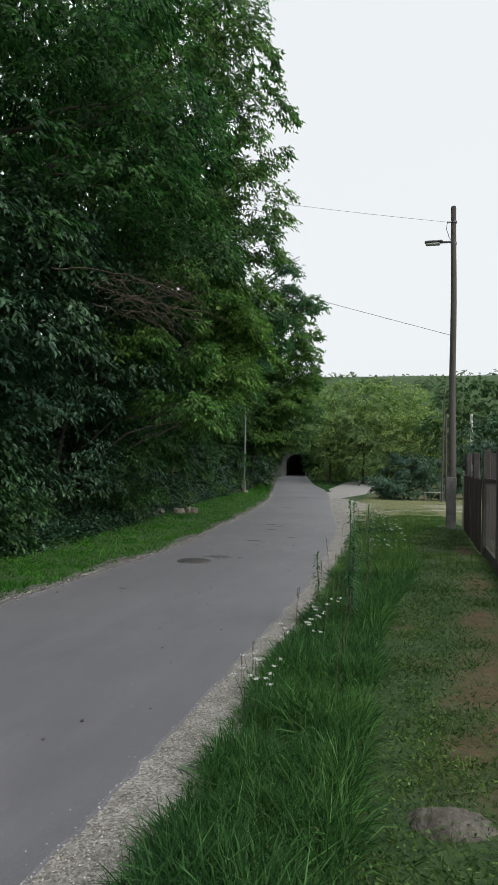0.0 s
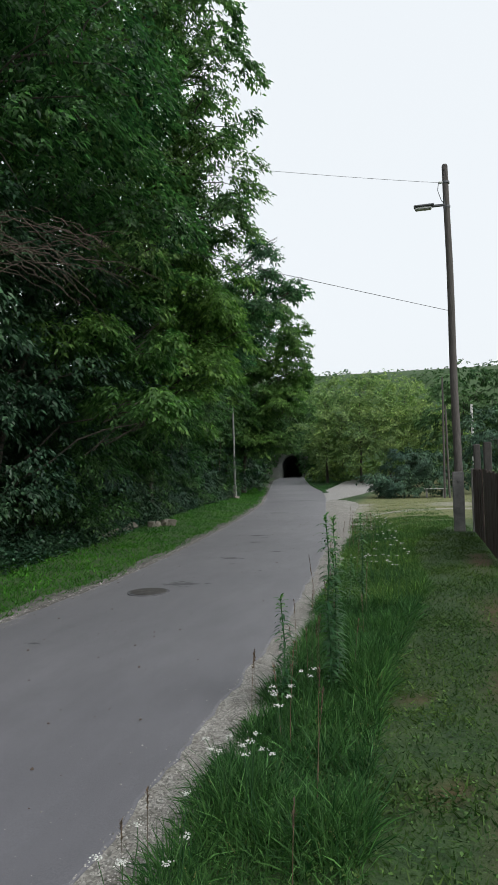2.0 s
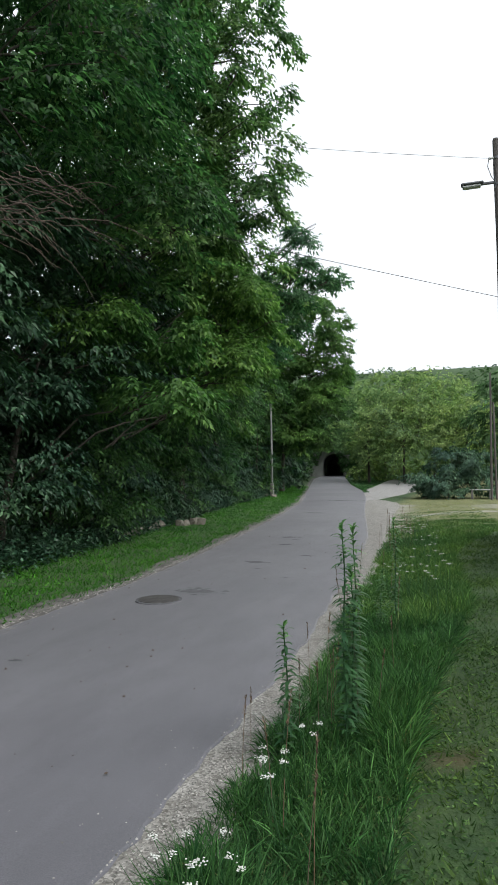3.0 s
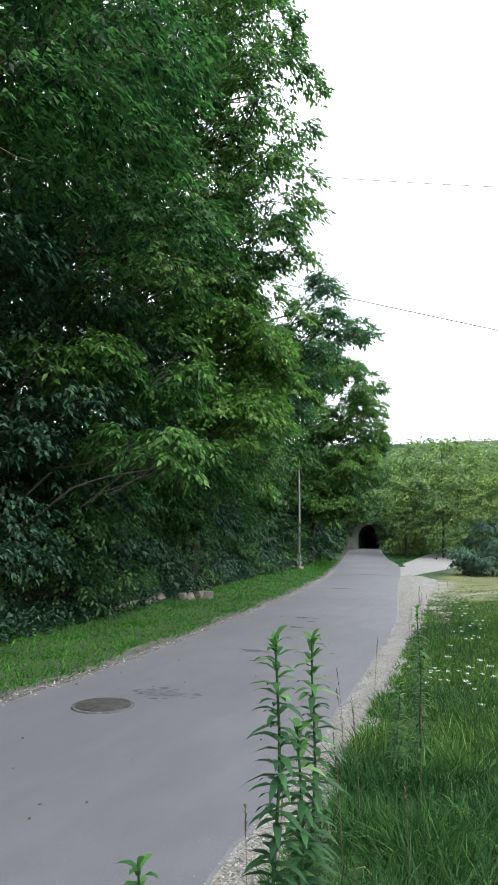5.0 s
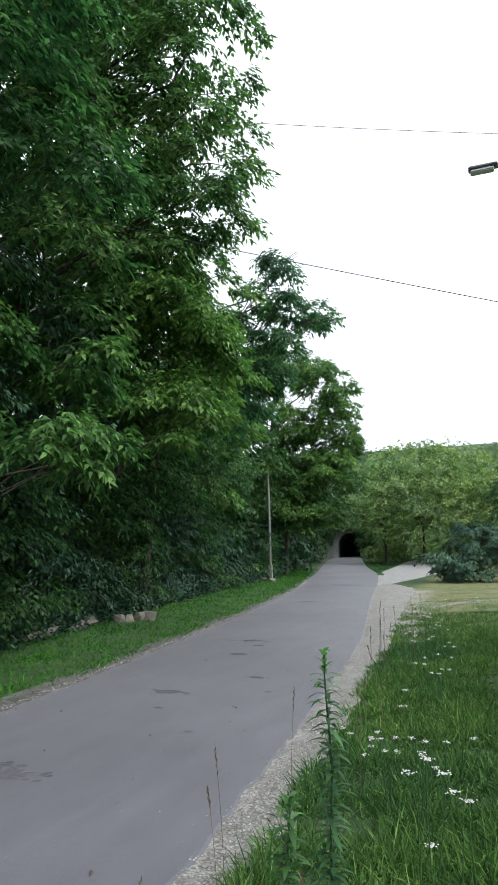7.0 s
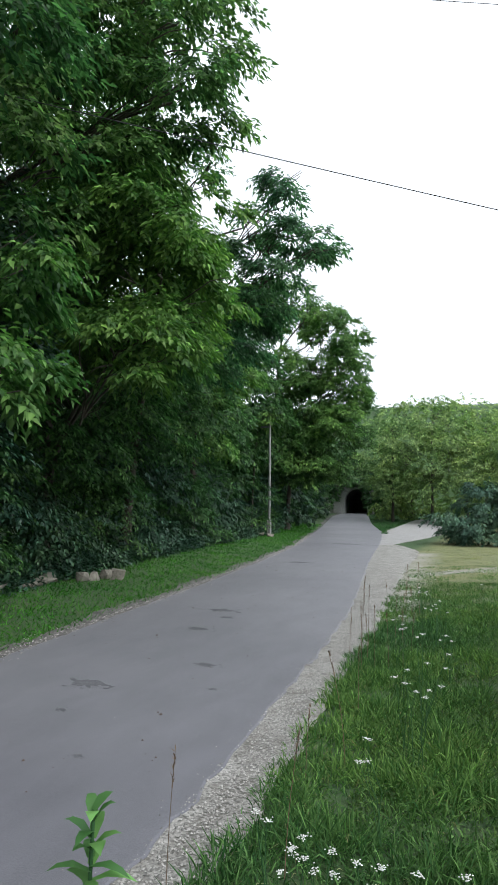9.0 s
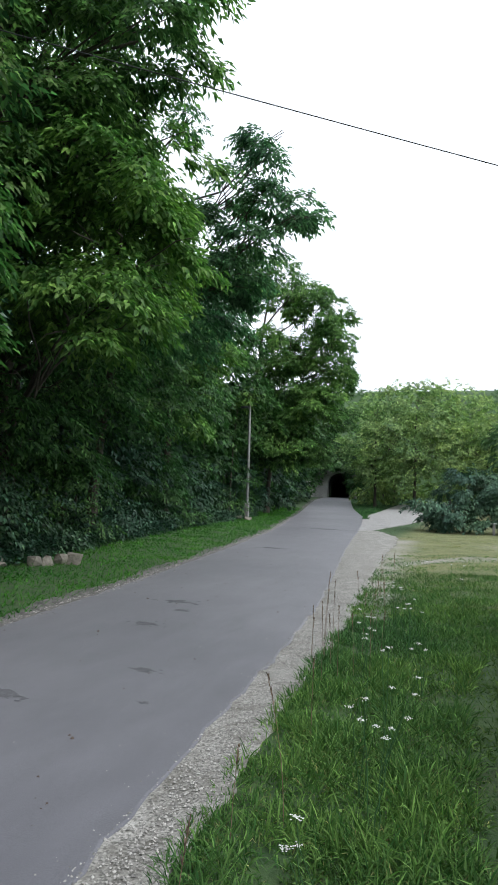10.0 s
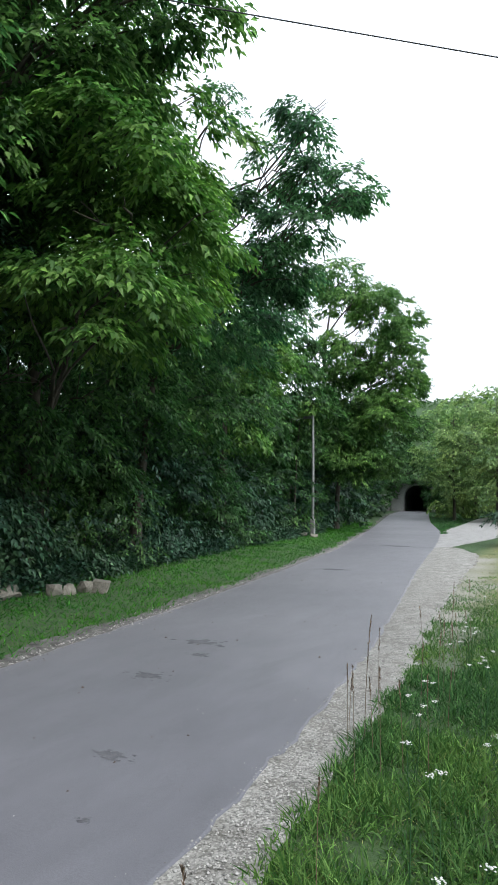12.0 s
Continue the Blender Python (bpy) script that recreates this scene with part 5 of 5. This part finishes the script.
hh = (0.13 + 0.22 * np.clip(0.5 + tuft, 0, 1)) * rng.uniform(0.6, 1.35, len(gx1)) * smooth(-0.08, 0.14, gx1 - verge_edge(gy1) + 0.06)
hh *= (1 - 0.38 * smooth(6.5, 11, gy1)) * (1 - 0.6 * smooth(13, 22, gy1 + 2 * tuft))
far_half = gy1 + 1.2 * tuft > 8.5
for name, pick, mat, label in (("tall_grass", ~far_half, M_GRASS, "long uncut green grass along the gravel"), ("meadow_grass", far_half, M_MEADOW, "olive-green meadow grass mixed with flowers")):
    k = int(pick.sum())
    grass(name, gx1[pick], gy1[pick], hh[pick], (0.0046 if mat is M_GRASS else 0.006) * rng.uniform(0.6, 1.5, k), rng.uniform(0.1, 0.75, k), mat, label, 22, 0.55, 2)
straw = rng.random(len(gx1)) < 0.03 + 0.06 * smooth(8, 12, gy1)
grass("straw", gx1[straw] + 0.01, gy1[straw], hh[straw] * 0.9, 0.004, 0.6, M_GRASS_DRY, "dead straw blades among the long grass", 27, 0.6, 2)
n = 17000
ty = -2.0 + 29 * rng.random(n) ** 1.2
tx = verge_edge(ty) - (0.34 + 0.5 * smooth(16, 26, ty)) * rng.random(n) ** 1.6
keep = np.array([noise.noise((a * 3.1, b * 1.7, 5.0)) for a, b in zip(tx, ty)]) > -0.05
grass("edge_tufts", tx[keep], ty[keep] , rng.uniform(0.03, 0.13, keep.sum()), 0.006, 0.6, M_MEADOW, "grass tufts creeping over the gravel", 28, 0.6, 2)
n = 210000
gy2 = -1.8 + 23 * rng.random(n) ** 1.7
gx2 = verge_edge(gy2) + 0.5 + rng.random(n) * 2.4
keep = (rng.random(n) > soil_amount(gx2, gy2) * 0.93) & (gx2 < FX + 0.6)
gx2, gy2 = gx2[keep], gy2[keep]
grass("short_grass", gx2, gy2, rng.uniform(0.03, 0.11, len(gx2)), 0.011 * rng.uniform(0.6, 1.6, len(gx2)), rng.uniform(0.2, 0.8, len(gx2)), M_GRASS_SHORT, "short trodden grass beside the fence", 23, 0.7)
n = 105000
gy3 = 4 + 50 * rng.random(n) ** 1.5
gx3 = left_edge(gy3) - 0.12 - 0.1 * np.sin(gy3 * 1.7) * rng.random(n) - rng.random(n) * np.maximum(0.4, left_edge(gy3) - foot(gy3) + 0.4)
grass("left_verge_grass", gx3, gy3, rng.uniform(0.05, 0.16, n), 0.016 * rng.uniform(0.7, 1.5, n), rng.uniform(0.2, 0.8, n), M_GRASS_LEFT, "short green grass between lane and hedge", 24, 0.6)
n = 45000
gy4 = 17.5 + 22 * rng.random(n) ** 1.3
gx4 = verge_edge(np.minimum(gy4, 30)) + 0.2 + rng.random(n) * 5.5
keep = rng.random(n) > 1.3 * pale_amount(gx4, gy4)
grass("mown_grass", gx4[keep], gy4[keep], rng.uniform(0.03, 0.09, keep.sum()), 0.014, 0.5, M_GRASS_DRY, "mown yellowing grass by the fork", 25, 0.7)
n = 9000
gy5 = rng.uniform(44, 78, n)
gx5 = right_edge(gy5) + rng.random(n) * np.maximum(0.3, -6.5 - right_edge(gy5))
grass("fork_grass", gx5, gy5, rng.uniform(0.1, 0.3, n), 0.03, 0.5, M_GRASS, "grass on the tongue of land at the fork", 26, 0.5)


n = 26000
cy = -1.5 + 14 * rng.random(n) ** 1.5
cx = verge_edge(cy) + 0.55 + rng.random(n) * 1.9
keep = (rng.random(n) > soil_amount(cx, cy) * 0.96) & (cx < FX + 0.3)
cx, cy = cx[keep], cy[keep]
n = len(cx)
cb = np.stack([cx, cy, land(cx, cy) + rng.uniform(0.015, 0.06, n)], 1)
tagged(new("clover", leaves("clover", cb, rng.normal(0, 1, (n, 3)) * np.array([1, 1, 0.3]), rng.uniform(0.012, 0.032, n), rng.uniform(0.01, 0.02, n), M_GRASS_SHORT, rng, 0.1)), "low clover and plantain in the trodden grass", "clover", kind="stuff")


def pebbles(name, x, y, z, size, mat, label, seed):
    """Loose stones bedded in the ground, each a skewed crown of four facets."""
    rng = np.random.default_rng(seed)
    n = len(x)
    o = np.array([(1, 0.2, -0.4), (-0.2, 1, -0.4), (-1, -0.2, -0.4), (0.2, -1, -0.4), (0, 0, 0.5)], float)
    v = o[None] * rng.uniform(0.55, 1.2, (n, 5, 1)) * np.asarray(size)[:, None, None]
    t = rng.uniform(0, 6.28, n)
    c, s = np.cos(t)[:, None], np.sin(t)[:, None]
    v = np.stack([v[..., 0] * c - v[..., 1] * s, v[..., 0] * s + v[..., 1] * c, v[..., 2]], -1)
    v += np.stack([x, y, z], 1)[:, None]
    f = np.array([(0, 1, 4), (1, 2, 4), (2, 3, 4), (3, 0, 4)])
    i = (np.arange(n) * 5)[:, None, None]
    me = mesh_np(name, v.reshape(-1, 3), (f[None] + i).reshape(-1, 3), mat)
    me.shade_smooth()
    return tagged(new(name, me), label, "gravel", kind="stuff")


n = 40000
py = -2.5 + 27 * rng.random(n) ** 1.5
pw = verge_edge(py) - right_edge(py)
px = right_edge(py) + pw * np.clip(rng.normal(0.55, 0.3, n), -0.06, 1.15)
pebbles("gravel", px, py, rise(py) - 0.002 + 0.036 * smooth(0, 0.35, px - right_edge(py)), 0.0024 + 0.0062 * rng.random(n) ** 2.6 * (1 + np.maximum(py, 0) / 30), M_PEBBLE, "loose pale gravel stones along the asphalt edge", 31)
n = 1000
py = -2.5 + 26 * rng.random(n)
px = right_edge(py) - rng.exponential(0.28, n)
pebbles("road_grit", px, py, rise(py) + 0.014, 0.002 + 0.005 * rng.random(n) ** 2, M_PEBBLE, "scattered grit on the asphalt", 32)
n = 8000
py = 4 + 38 * rng.random(n) ** 1.3
px = left_edge(py) - 0.1 + rng.normal(0, 0.12, n)
pebbles("left_grit", px, py, rise(py) + 0.004, 0.004 + 0.014 * rng.random(n) ** 2, M_PEBBLE, "grit washed along the lane's edge", 33)
n = 190
py = -1 + 25 * rng.random(n) ** 1.2
px = left_edge(py) + 0.2 + rng.random(n) * (right_edge(py) - left_edge(py) - 0.3)
pebbles("road_litter", px, py, rise(py) + 0.018, 0.005 + 0.014 * rng.random(n) ** 2, M_TWIG, "dark crumbs of bark and dry leaves on the asphalt", 34)
